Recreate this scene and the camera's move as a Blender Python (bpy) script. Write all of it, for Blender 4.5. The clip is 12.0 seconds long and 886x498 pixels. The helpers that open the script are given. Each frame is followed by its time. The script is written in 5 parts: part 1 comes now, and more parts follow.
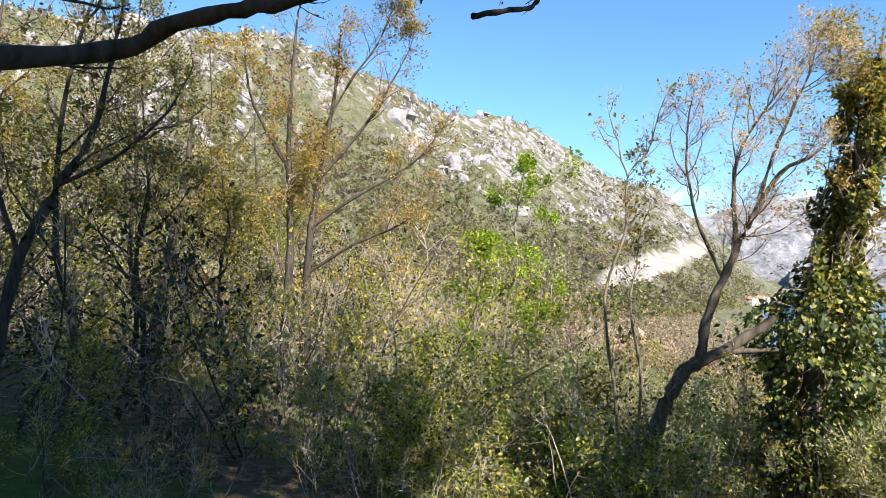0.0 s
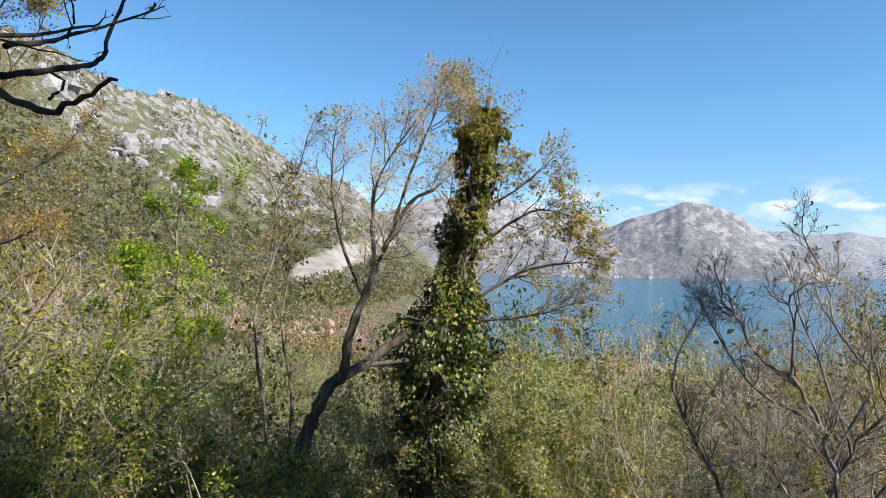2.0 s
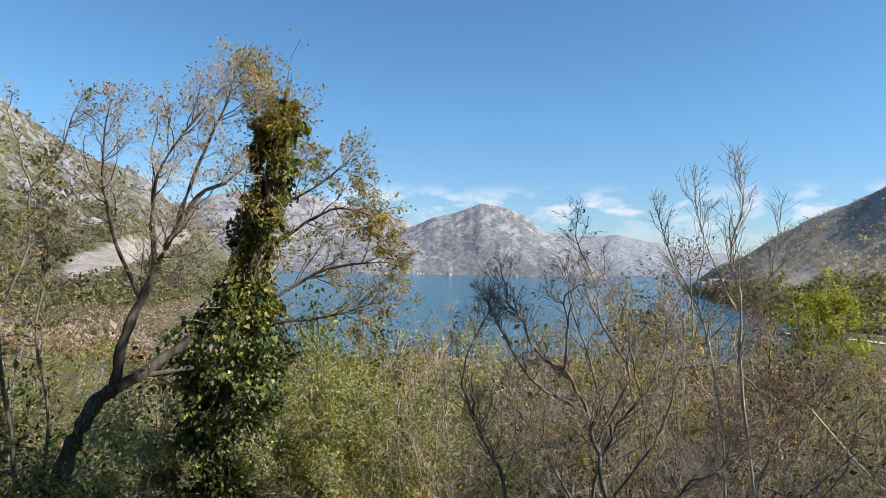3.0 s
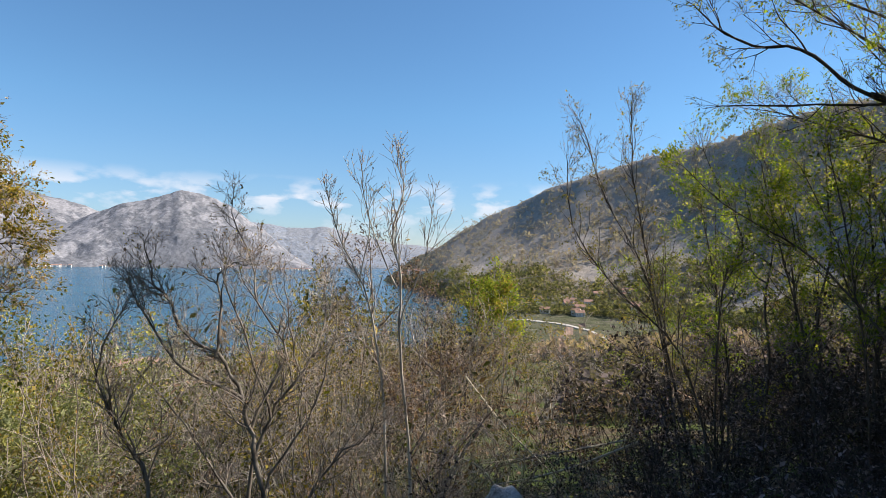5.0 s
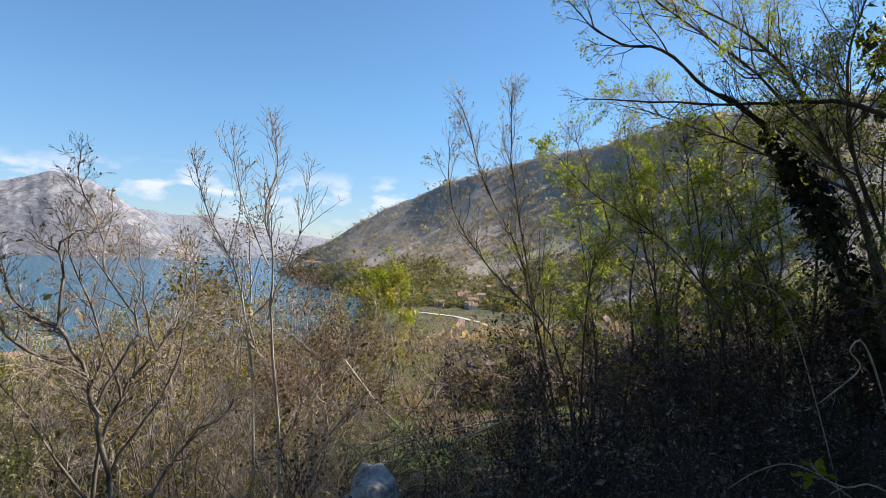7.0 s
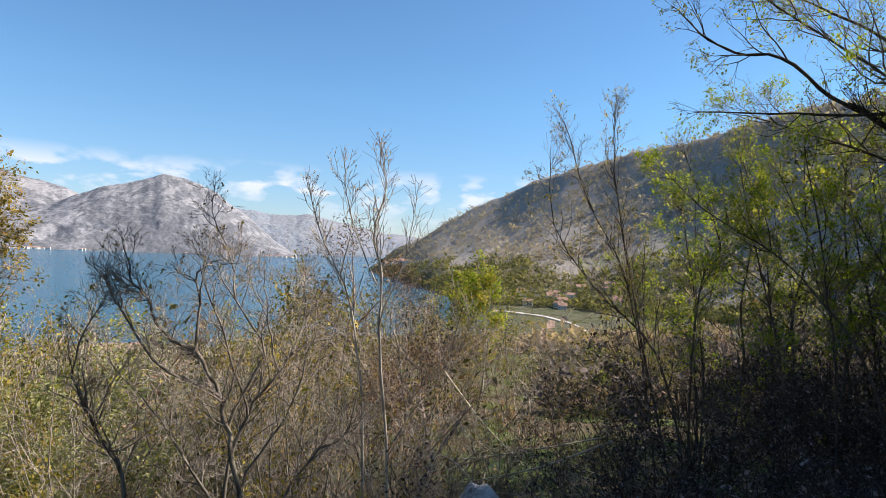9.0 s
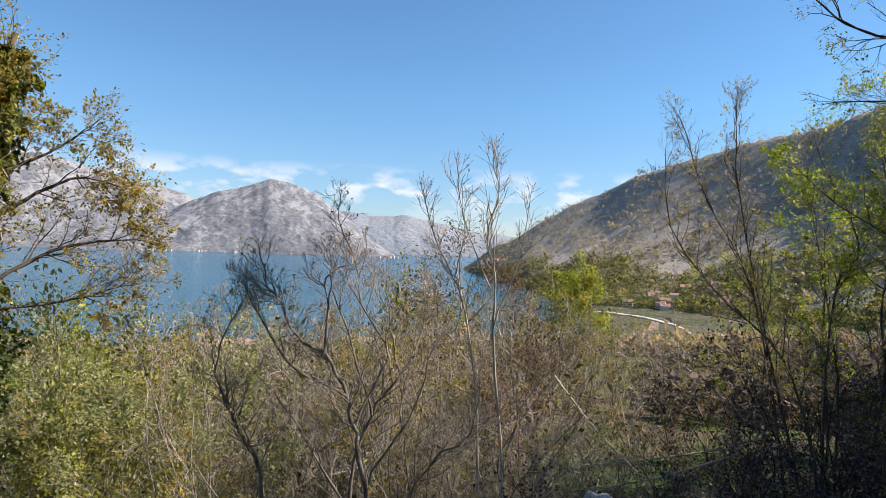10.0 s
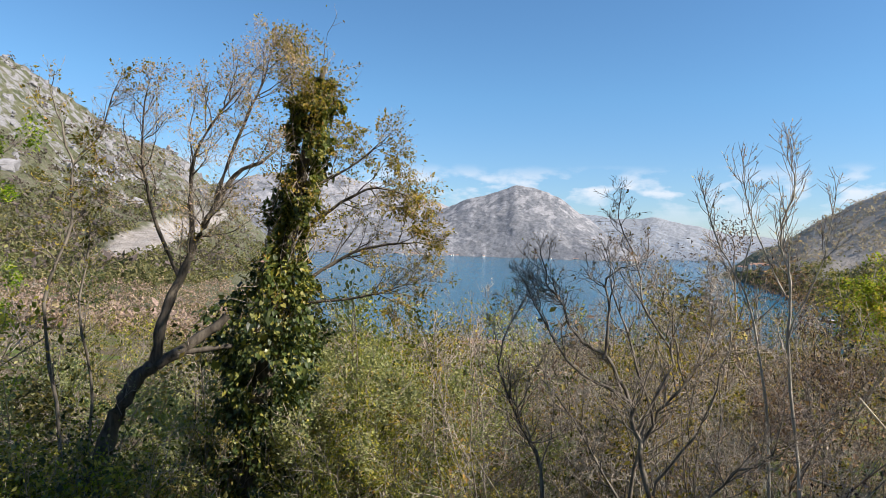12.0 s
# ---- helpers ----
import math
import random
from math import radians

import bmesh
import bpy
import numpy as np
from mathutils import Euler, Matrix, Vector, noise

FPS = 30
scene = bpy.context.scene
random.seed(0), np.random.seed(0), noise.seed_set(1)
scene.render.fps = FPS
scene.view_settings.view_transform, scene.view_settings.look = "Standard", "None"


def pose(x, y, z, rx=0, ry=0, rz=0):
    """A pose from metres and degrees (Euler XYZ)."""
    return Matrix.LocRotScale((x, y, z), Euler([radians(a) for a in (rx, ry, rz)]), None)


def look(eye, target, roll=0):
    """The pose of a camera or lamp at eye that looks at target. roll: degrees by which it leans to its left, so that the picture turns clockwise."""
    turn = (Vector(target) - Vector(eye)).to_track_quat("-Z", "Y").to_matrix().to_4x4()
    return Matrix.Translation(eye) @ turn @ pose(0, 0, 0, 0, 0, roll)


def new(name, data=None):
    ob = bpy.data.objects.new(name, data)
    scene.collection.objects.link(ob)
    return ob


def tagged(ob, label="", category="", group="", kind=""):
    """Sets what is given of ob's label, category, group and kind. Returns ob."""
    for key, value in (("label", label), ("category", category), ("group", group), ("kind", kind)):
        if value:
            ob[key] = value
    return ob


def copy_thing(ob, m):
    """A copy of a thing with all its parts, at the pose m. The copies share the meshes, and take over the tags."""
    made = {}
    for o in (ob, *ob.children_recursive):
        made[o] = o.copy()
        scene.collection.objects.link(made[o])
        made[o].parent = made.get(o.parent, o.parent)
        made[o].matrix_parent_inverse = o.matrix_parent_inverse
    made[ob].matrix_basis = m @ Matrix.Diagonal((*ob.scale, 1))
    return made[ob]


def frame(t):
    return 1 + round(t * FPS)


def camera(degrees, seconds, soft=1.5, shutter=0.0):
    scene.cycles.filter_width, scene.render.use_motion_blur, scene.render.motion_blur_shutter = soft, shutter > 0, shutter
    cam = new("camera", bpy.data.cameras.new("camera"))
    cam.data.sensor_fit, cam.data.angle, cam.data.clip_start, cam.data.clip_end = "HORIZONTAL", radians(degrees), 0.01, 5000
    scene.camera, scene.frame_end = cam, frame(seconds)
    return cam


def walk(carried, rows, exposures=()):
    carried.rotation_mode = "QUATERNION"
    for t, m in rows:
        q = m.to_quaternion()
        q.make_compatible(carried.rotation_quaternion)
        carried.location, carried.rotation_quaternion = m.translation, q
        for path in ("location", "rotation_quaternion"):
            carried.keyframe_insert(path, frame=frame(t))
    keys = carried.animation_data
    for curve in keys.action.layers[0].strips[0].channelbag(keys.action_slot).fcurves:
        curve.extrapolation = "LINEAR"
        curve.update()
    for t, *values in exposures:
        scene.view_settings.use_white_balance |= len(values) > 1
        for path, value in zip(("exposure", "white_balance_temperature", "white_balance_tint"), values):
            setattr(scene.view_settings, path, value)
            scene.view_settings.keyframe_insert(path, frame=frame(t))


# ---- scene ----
cam = camera(69.8, 12.0, soft=0.75)
PATH = [
    (0.0, pose(0.051, -0.080, 1.807, 91.16, -1.66, -7.46)),
    (0.5, pose(0.107, -0.115, 1.880, 91.26, -1.11, -12.53)),
    (1.0, pose(0.174, -0.173, 1.952, 91.29, -0.81, -19.87)),
    (1.5, pose(0.249, -0.215, 2.006, 91.20, -0.66, -28.18)),
    (2.0, pose(0.349, -0.232, 2.051, 91.07, -1.00, -34.64)),
    (2.5, pose(0.433, -0.223, 2.073, 91.09, -1.33, -42.36)),
    (3.0, pose(0.453, -0.201, 2.074, 91.16, -1.39, -52.06)),
    (3.5, pose(0.445, -0.209, 2.053, 91.09, -1.51, -60.33)),
    (5.5, pose(0.663, -0.479, 1.987, 91.01, -1.53, -82.12)),
    (6.0, pose(0.671, -0.526, 1.955, 90.96, -1.92, -85.37)),
    (6.5, pose(0.657, -0.548, 1.932, 90.72, -2.14, -87.04)),
    (7.0, pose(0.636, -0.554, 1.922, 90.66, -2.35, -87.34)),
    (9.0, pose(0.595, -0.434, 2.072, 90.20, -2.54, -79.39)),
    (9.5, pose(0.589, -0.373, 2.083, 90.03, -2.34, -75.65)),
    (10.0, pose(0.567, -0.307, 2.094, 89.81, -2.18, -70.80)),
    (10.5, pose(0.520, -0.252, 2.100, 89.62, -2.07, -62.76)),
    (11.0, pose(0.485, -0.206, 2.099, 89.51, -2.01, -56.45)),
    (11.5, pose(0.485, -0.168, 2.089, 89.44, -1.98, -52.87)),
    (12.0, pose(0.493, -0.143, 2.068, 89.41, -1.86, -49.03)),
]
walk(cam, PATH, exposures=((0.0, 1.14, 6600, 13), (1.0, 0.9, 6540, 11), (2.0, 0.64, 6480, 10), (2.5, 0.48, 6480, 10), (3.5, 0.4, 6520, 11), (5.5, 0.45, 6680, 14), (6.5, 0.53, 6720, 14.5), (9.5, 0.55, 6700, 14), (12.0, 0.45, 6580, 12)))
# ---------------------------------------------------------------- exposure is set here, with the path
SUN_AZ, SUN_EL = -158.0, 40.0          # degrees; azimuth counted from +y, positive to the left


def heading(az):
    a = radians(az)
    return Vector((-math.sin(a), math.cos(a), 0.0))


# ---------------------------------------------------------------- sky and sun
world = bpy.data.worlds.new("sky")
scene.world = world
world.use_nodes = True
wn, wl = world.node_tree.nodes, world.node_tree.links
wn.clear()
w_out = wn.new("ShaderNodeOutputWorld")
w_bg = wn.new("ShaderNodeBackground")
w_bg.inputs["Strength"].default_value = 0.105
sky = wn.new("ShaderNodeTexSky")
sky.sky_type = "NISHITA"
sky.sun_disc = False
sky.sun_elevation = radians(SUN_EL)
sky.sun_rotation = radians(-SUN_AZ)
sky.altitude = 60.0
sky.air_density = 1.0
sky.dust_density = 0.15
sky.ozone_density = 3.0
# low fair-weather clouds lying along the horizon
geo = wn.new("ShaderNodeTexCoord")
sep = wn.new("ShaderNodeSeparateXYZ")
wl.new(geo.outputs["Generated"], sep.inputs[0])
squash = wn.new("ShaderNodeMapping")
squash.inputs["Scale"].default_value = (15.0, 15.0, 36.0)
squash.inputs["Location"].default_value = (0.35, 0.1, 0.2)
wl.new(geo.outputs["Generated"], squash.inputs["Vector"])
cl = wn.new("ShaderNodeTexNoise")
cl.inputs["Scale"].default_value = 1.0
cl.inputs["Detail"].default_value = 7.0
cl.inputs["Roughness"].default_value = 0.5
wl.new(squash.outputs[0], cl.inputs["Vector"])
cr = wn.new("ShaderNodeValToRGB")
cr.color_ramp.elements[0].position, cr.color_ramp.elements[0].color = 0.47, (0, 0, 0, 1)
cr.color_ramp.elements[1].position, cr.color_ramp.elements[1].color = 0.6, (1, 1, 1, 1)
wl.new(cl.outputs["Fac"], cr.inputs[0])
band = wn.new("ShaderNodeValToRGB")
be = band.color_ramp.elements
be[0].position, be[0].color = 0.0, (0.12, 0.12, 0.12, 1)
be[1].position, be[1].color = 0.124, (0, 0, 0, 1)
e = be.new(0.09)
e.color = (1, 1, 1, 1)
e = be.new(0.05)
e.color = (0.3, 0.3, 0.3, 1)
wl.new(sep.outputs["Z"], band.inputs[0])
cm = wn.new("ShaderNodeMath")
cm.operation = "MULTIPLY"
wl.new(cr.outputs[0], cm.inputs[0])
wl.new(band.outputs[0], cm.inputs[1])
cm2 = wn.new("ShaderNodeMath")
cm2.operation = "MULTIPLY"
cm2.inputs[1].default_value = 0.85
wl.new(cm.outputs[0], cm2.inputs[0])
cmix = wn.new("ShaderNodeMixRGB")
cmix.inputs["Color2"].default_value = (6.4, 6.8, 7.4, 1)
wl.new(cm2.outputs[0], cmix.inputs["Fac"])
tint = wn.new("ShaderNodeMixRGB")
tint.blend_type = "MULTIPLY"
tint.inputs["Fac"].default_value = 1.0
haze = wn.new("ShaderNodeValToRGB")
haze.color_ramp.elements[0].position, haze.color_ramp.elements[0].color = 0.0, (0.66, 0.76, 0.96, 1)
haze.color_ramp.elements[1].position, haze.color_ramp.elements[1].color = 0.22, (0.66, 0.97, 1.12, 1)
wl.new(sep.outputs["Z"], haze.inputs[0])
wl.new(haze.outputs[0], tint.inputs["Color2"])
wl.new(sky.outputs[0], tint.inputs["Color1"])
wl.new(tint.outputs[0], cmix.inputs["Color1"])
wl.new(cmix.outputs[0], w_bg.inputs["Color"])
wl.new(w_bg.outputs[0], w_out.inputs["Surface"])

sun_data = bpy.data.lights.new("sun", "SUN")
sun_data.energy = 6.0
sun_data.angle = radians(0.53)
sun_data.color = (1.0, 0.93, 0.82)
sun = new("sun", sun_data)
sun_dir = heading(SUN_AZ) * math.cos(radians(SUN_EL)) + Vector((0, 0, math.sin(radians(SUN_EL))))
sun.matrix_world = look(sun_dir * 50, (0, 0, 0))


# ---------------------------------------------------------------- materials
def material(name, rough=0.8, spec=0.3):
    m = bpy.data.materials.new(name)
    m.use_nodes = True
    nt = m.node_tree
    p = nt.nodes["Principled BSDF"]
    p.inputs["Roughness"].default_value = rough
    p.inputs["Specular IOR Level"].default_value = spec
    return m, nt.nodes, nt.links, p


def ramp(nodes, stops):
    r = nodes.new("ShaderNodeValToRGB")
    el = r.color_ramp.elements
    while len(el) < len(stops):
        el.new(0.5)
    for k, (pos, col) in enumerate(stops):
        el[k].position, el[k].color = pos, (*col, 1)
    return r


def noise_node(nodes, links, scale, detail=5.0, rough=0.55, vec=None, dist=0.0):
    n = nodes.new("ShaderNodeTexNoise")
    n.inputs["Scale"].default_value = scale
    n.inputs["Detail"].default_value = detail
    n.inputs["Roughness"].default_value = rough
    n.inputs["Distortion"].default_value = dist
    if vec is not None:
        links.new(vec, n.inputs["Vector"])
    return n


def mix_colour(nodes, links, fac, a, b, mode="MIX"):
    x = nodes.new("ShaderNodeMixRGB")
    x.blend_type = mode
    for sock, v in ((x.inputs["Fac"], fac), (x.inputs["Color1"], a), (x.inputs["Color2"], b)):
        if isinstance(v, (int, float)):
            sock.default_value = v
        elif isinstance(v, tuple):
            sock.default_value = (*v, 1)
        else:
            links.new(v, sock)
    return x.outputs["Color"]


def bump(nodes, links, p, height, strength, dist):
    b = nodes.new("ShaderNodeBump")
    b.inputs["Strength"].default_value = strength
    b.inputs["Distance"].default_value = dist
    links.new(height, b.inputs["Height"])
    links.new(b.outputs[0], p.inputs["Normal"])


def leaf_material(name, cols, through_light=0.45, rough=0.55, spec=0.22):
    """Leaves: a different tone for every blade, some light coming through."""
    m, n, l, p = material(name, rough, spec)
    g = n.new("ShaderNodeNewGeometry")
    k = len(cols) - 1
    r = ramp(n, [(0.12 + 0.9 * i / k if i < k else 0.96, (c[0] * 1.1, c[1] * 0.97, c[2] * 1.15 + 0.003)) for i, c in enumerate(cols)])
    l.new(g.outputs["Random Per Island"], r.inputs[0])
    tc = n.new("ShaderNodeTexCoord")
    big = noise_node(n, l, 2.3, 3.0, vec=tc.outputs["Object"])
    rb = ramp(n, [(0.35, (0.6, 0.62, 0.62)), (0.65, (1.28, 1.25, 1.15))])
    l.new(big.outputs["Fac"], rb.inputs[0])
    col = mix_colour(n, l, 1.0, r.outputs[0], rb.outputs[0], "MULTIPLY")
    l.new(col, p.inputs["Base Color"])
    t = n.new("ShaderNodeBsdfTranslucent")
    tcol = mix_colour(n, l, 1.0, col, (1.25, 1.3, 0.7), "MULTIPLY")
    l.new(tcol, t.inputs["Color"])
    mx = n.new("ShaderNodeMixShader")
    mx.inputs[0].default_value = through_light
    l.new(p.outputs[0], mx.inputs[1])
    l.new(t.outputs[0], mx.inputs[2])
    l.new(mx.outputs[0], n["Material Output"].inputs["Surface"])
    return m


def bark_material(name, dark, light, scale=30.0):
    m, n, l, p = material(name, 0.9, 0.15)
    tc = n.new("ShaderNodeTexCoord")
    mp = n.new("ShaderNodeMapping")
    mp.inputs["Scale"].default_value = (1, 1, 0.25)
    l.new(tc.outputs["Object"], mp.inputs[0])
    a = noise_node(n, l, scale, 6.0, 0.6, mp.outputs[0])
    b = noise_node(n, l, 3.0, 3.0, 0.5, tc.outputs["Object"])
    r = ramp(n, [(0.3, dark), (0.65, light)])
    l.new(a.outputs["Fac"], r.inputs[0])
    rb = ramp(n, [(0.35, (0.7, 0.7, 0.7)), (0.7, (1.25, 1.25, 1.2))])
    l.new(b.outputs["Fac"], rb.inputs[0])
    l.new(mix_colour(n, l, 1.0, r.outputs[0], rb.outputs[0], "MULTIPLY"), p.inputs["Base Color"])
    bump(n, l, p, a.outputs["Fac"], 0.5, 0.01)
    return m


BARK = bark_material("bark_grey", (0.08, 0.066, 0.054), (0.3, 0.265, 0.225))
BARK_MID = bark_material("bark_brown_grey", (0.05, 0.042, 0.035), (0.17, 0.145, 0.12))
BARK_DARK = bark_material("bark_dark", (0.03, 0.026, 0.022), (0.1, 0.085, 0.072))
BARK_PALE = bark_material("bark_pale", (0.3, 0.27, 0.23), (0.62, 0.58, 0.51))
TWIG = bark_material("twig_brown", (0.23, 0.185, 0.152), (0.52, 0.45, 0.385))
TWIG_RED = bark_material("twig_reddish", (0.17, 0.1, 0.07), (0.36, 0.25, 0.19))
DRY = bark_material("dry_stalk", (0.32, 0.27, 0.2), (0.62, 0.55, 0.43))
LEAF_YG = leaf_material("leaf_yellow_green", [(0.12, 0.13, 0.02), (0.26, 0.25, 0.04), (0.42, 0.37, 0.07), (0.4, 0.27, 0.085)], 0.5)
LEAF_BUD = leaf_material("leaf_spring_bud", [(0.5, 0.45, 0.28), (0.56, 0.45, 0.34), (0.54, 0.43, 0.37), (0.44, 0.42, 0.21)], 0.6)
LEAF_RUST = leaf_material("leaf_rusty", [(0.33, 0.25, 0.1), (0.41, 0.285, 0.14), (0.46, 0.33, 0.21), (0.4, 0.34, 0.13)], 0.55)
LEAF_GREEN = leaf_material("leaf_fresh_green", [(0.09, 0.12, 0.02), (0.19, 0.235, 0.034), (0.34, 0.37, 0.055), (0.52, 0.5, 0.1)], 0.5)
LEAF_BRIGHT = leaf_material("leaf_bright_green", [(0.13, 0.22, 0.015), (0.22, 0.33, 0.025), (0.34, 0.43, 0.04), (0.47, 0.5, 0.065)], 0.55)
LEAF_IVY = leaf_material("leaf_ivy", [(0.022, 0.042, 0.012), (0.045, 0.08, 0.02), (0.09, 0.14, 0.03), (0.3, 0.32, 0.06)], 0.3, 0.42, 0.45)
LEAF_MAPLE = leaf_material("leaf_maple_green", [(0.1, 0.2, 0.014), (0.17, 0.3, 0.022), (0.28, 0.42, 0.036), (0.43, 0.51, 0.06)], 0.55)
# lighter copy of the ivy colour, sunlight put into it
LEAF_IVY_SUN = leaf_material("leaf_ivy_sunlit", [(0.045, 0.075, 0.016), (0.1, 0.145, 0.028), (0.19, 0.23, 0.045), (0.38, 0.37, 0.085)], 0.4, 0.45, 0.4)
LEAF_OLIVE = leaf_material("leaf_olive", [(0.055, 0.066, 0.02), (0.12, 0.13, 0.034), (0.24, 0.23, 0.062), (0.4, 0.35, 0.1)])
LEAF_GREY = leaf_material("leaf_grey_green", [(0.17, 0.22, 0.09), (0.28, 0.34, 0.15), (0.42, 0.47, 0.22), (0.36, 0.4, 0.12)])
LEAF_DARK = leaf_material("leaf_evergreen", [(0.012, 0.022, 0.01), (0.022, 0.036, 0.014), (0.04, 0.055, 0.02), (0.06, 0.075, 0.03)], 0.15, 0.55, 0.25)
LEAF_DRY = leaf_material("leaf_withered", [(0.15, 0.1, 0.055), (0.28, 0.2, 0.11), (0.38, 0.28, 0.16), (0.22, 0.19, 0.08)], 0.3, 0.7, 0.2)
# Near-black browns, deep shade put into the colour; withered vines share them.
LEAF_SHADE = leaf_material("leaf_shade_brown", [(0.045, 0.036, 0.028), (0.07, 0.057, 0.046), (0.12, 0.1, 0.085), (0.3, 0.27, 0.24)], 0.15, 0.6, 0.2)
GRASS = leaf_material("grass_blade", [(0.07, 0.12, 0.02), (0.12, 0.19, 0.03), (0.2, 0.23, 0.06), (0.3, 0.26, 0.12)], 0.35)


# ---------------------------------------------------------------- value helpers
def lattice(ix, iy, seed):
    h = (ix.astype(np.int64) * 374761393 + iy.astype(np.int64) * 668265263 + seed * 1442695041) & 0xFFFFFFFF
    h = ((h ^ (h >> 13)) * 1274126177) & 0xFFFFFFFF
    return ((h ^ (h >> 16)) & 0xFFFFFF) / float(0xFFFFFF)


def value_noise(x, y, seed):
    ix, iy = np.floor(x), np.floor(y)
    u, v = x - ix, y - iy
    u, v = u * u * (3 - 2 * u), v * v * (3 - 2 * v)
    a, b = lattice(ix, iy, seed), lattice(ix + 1, iy, seed)
    c, d = lattice(ix, iy + 1, seed), lattice(ix + 1, iy + 1, seed)
    return (a + (b - a) * u) * (1 - v) + (c + (d - c) * u) * v


def fbm(x, y, octaves=5, seed=1, gain=0.5):
    x, y = np.asarray(x, float), np.asarray(y, float)
    total, amp, norm = 0.0, 1.0, 0.0
    for k in range(octaves):
        total = total + amp * (value_noise(x, y, seed + k * 17) * 2 - 1)
        norm += amp
        x, y, amp = x * 2.03 + 7.1, y * 2.03 - 3.7, amp * gain
    return total / norm


def ridged(x, y, octaves=5, seed=1):
    x, y = np.asarray(x, float), np.asarray(y, float)
    total, amp, norm = 0.0, 1.0, 0.0
    for k in range(octaves):
        total = total + amp * (1 - np.abs(value_noise(x, y, seed + k * 17) * 2 - 1) * 2)
        norm += amp
        x, y, amp = x * 2.1 + 3.3, y * 2.1 + 8.9, amp * 0.55
    return total / norm


def knots(az, pairs, blur=0.0):
    """A line through a few (degree, value) pairs, its corners rounded over blur degrees."""
    pairs = sorted(pairs)
    xs, ys = [p[0] for p in pairs], [p[1] for p in pairs]
    if not blur:
        return np.interp(az, xs, ys)
    return sum(np.interp(az + blur * k, xs, ys) for k in (-1, -0.5, 0, 0.5, 1)) / 5


def smooth(t):
    t = np.clip(t, 0, 1)
    return t * t * (3 - 2 * t)


WATER = -60.0
EYE_Z = 1.95


def hillside(x, y):
    """Height of the land at (x, y): the slope underfoot, the bay's shores and the two mountain sides. Returns z and how far up a mountain."""
    x, y = np.asarray(x, float), np.asarray(y, float)
    r = np.hypot(x, y)
    az = np.degrees(np.arctan2(-x, y))
    slope = knots(az, [(-180, 0.10), (-140, 0.08), (-122, 0.0), (-105, -0.09), (-92, -0.12), (-80, -0.14), (-60, -0.165), (-45, -0.165), (-30, -0.135),
                       (-18, -0.105), (0, -0.06), (20, -0.02), (45, 0.06), (90, 0.12), (180, 0.10)])
    low = knots(az, [(-180, 60), (-110, -40), (-98, -57), (-85, -57), (-81.5, -63), (-78, -68), (-36, -68), (-31, -45), (-24, -30), (-10, -22), (20, -5), (60, 40), (180, 60)])
    near = 0.3 + slope * r
    z = np.where(slope < 0, np.maximum(near, np.minimum(low, 0.3 + slope * 40)), np.minimum(near, 60.0))
    shore = knots(az, [(-180, 300), (-120, 330), (-100, 620), (-92, 700), (-86, 700), (-83, 700), (-79, 900), (-75.5, 1250), (-72.6, 1650), (-70, 4700), (-39, 4700),
                       (-36, 1700), (-33, 1050), (-30, 640), (-25, 420), (-10, 330), (10, 280), (30, 240), (180, 300)])
    ridge = knots(az, [(-180, 900), (-120, 1000), (-100, 1250), (-90, 1400), (-82, 1650), (-73, 1900), (-70, 5000), (-39, 5000), (-36, 1900), (-33, 1700), (-28, 1500),
                       (-15, 1250), (0, 1000), (15, 800), (30, 800), (180, 900)])
    crest = knots(az, [(-180, 12), (-122, 13.3), (-113, 12.7), (-107.5, 12.1), (-101.4, 10.4), (-96, 9.3), (-90.6, 7.9), (-87.4, 6.8), (-85, 5.4), (-82, 4.0), (-78.5, 2.0),
                       (-75.5, 0.3), (-73.2, -1.3), (-70.5, -2), (-37, -2), (-35.5, -1.2), (-33.6, 0.2), (-31, 2.3), (-29.3, 3.8), (-27, 5.9), (-25, 7.1), (-22.6, 7.6), (-19.4, 9.6),
                       (-17.2, 11.2), (-14, 12.7), (-11.6, 13.1), (-9, 13.2), (-6.2, 13.9), (-3.6, 15.4), (0, 16.6), (8, 18.8), (16, 18.0), (40, 17), (90, 14), (180, 12)], 0.5)
    top = EYE_Z + ridge * np.tan(np.radians(crest))
    t = np.clip((r - shore) / (ridge - shore), 0, 1)
    power = knots(az, [(-180, 1.2), (-100, 1.6), (-85, 1.5), (-76, 0.9), (-36, 0.9), (-27, 2.0), (-20, 2.3), (30, 2.1), (180, 1.2)])
    wet = (az > -83) & (az < -35)
    base = np.where(wet & (t > 0), WATER - 2, z)
    z = np.where(t > 0, base + (top - base) * t ** power, z)
    z = np.where(r > ridge, top - (r - ridge) * 0.5, z)
    grow = smooth((r - 60) / 400)
    up = np.clip(t * 3, 0, 1)
    z = z + grow * up * (fbm(x / 210, y / 210, 5, 3) * 22 + ridged(x / 80, y / 80, 4, 9) * 10 * knots(az, [(-128, 0.4), (-76, 0.4), (-36, 1), (36, 1)])) * np.clip(1.15 - t, 0.3, 1)
    z = z + ridged(az * 0.42 + fbm(x / 300, y / 300, 2, 21) * 1.2, r / 700, 4, 23) * 26 * np.clip(t * 1.6 - 0.3, 0, 1) * np.clip(1.25 - t, 0, 1) * knots(az, [(-128, 0.3), (-76, 0.3), (-36, 0.6), (-28, 1), (36, 1)])
    z = z + fbm(x / 2.2, y / 2.2, 3, 5) * 0.12 + fbm(x / 14, y / 14, 3, 6) * 0.5 * smooth((r - 4) / 20)
    return z, t


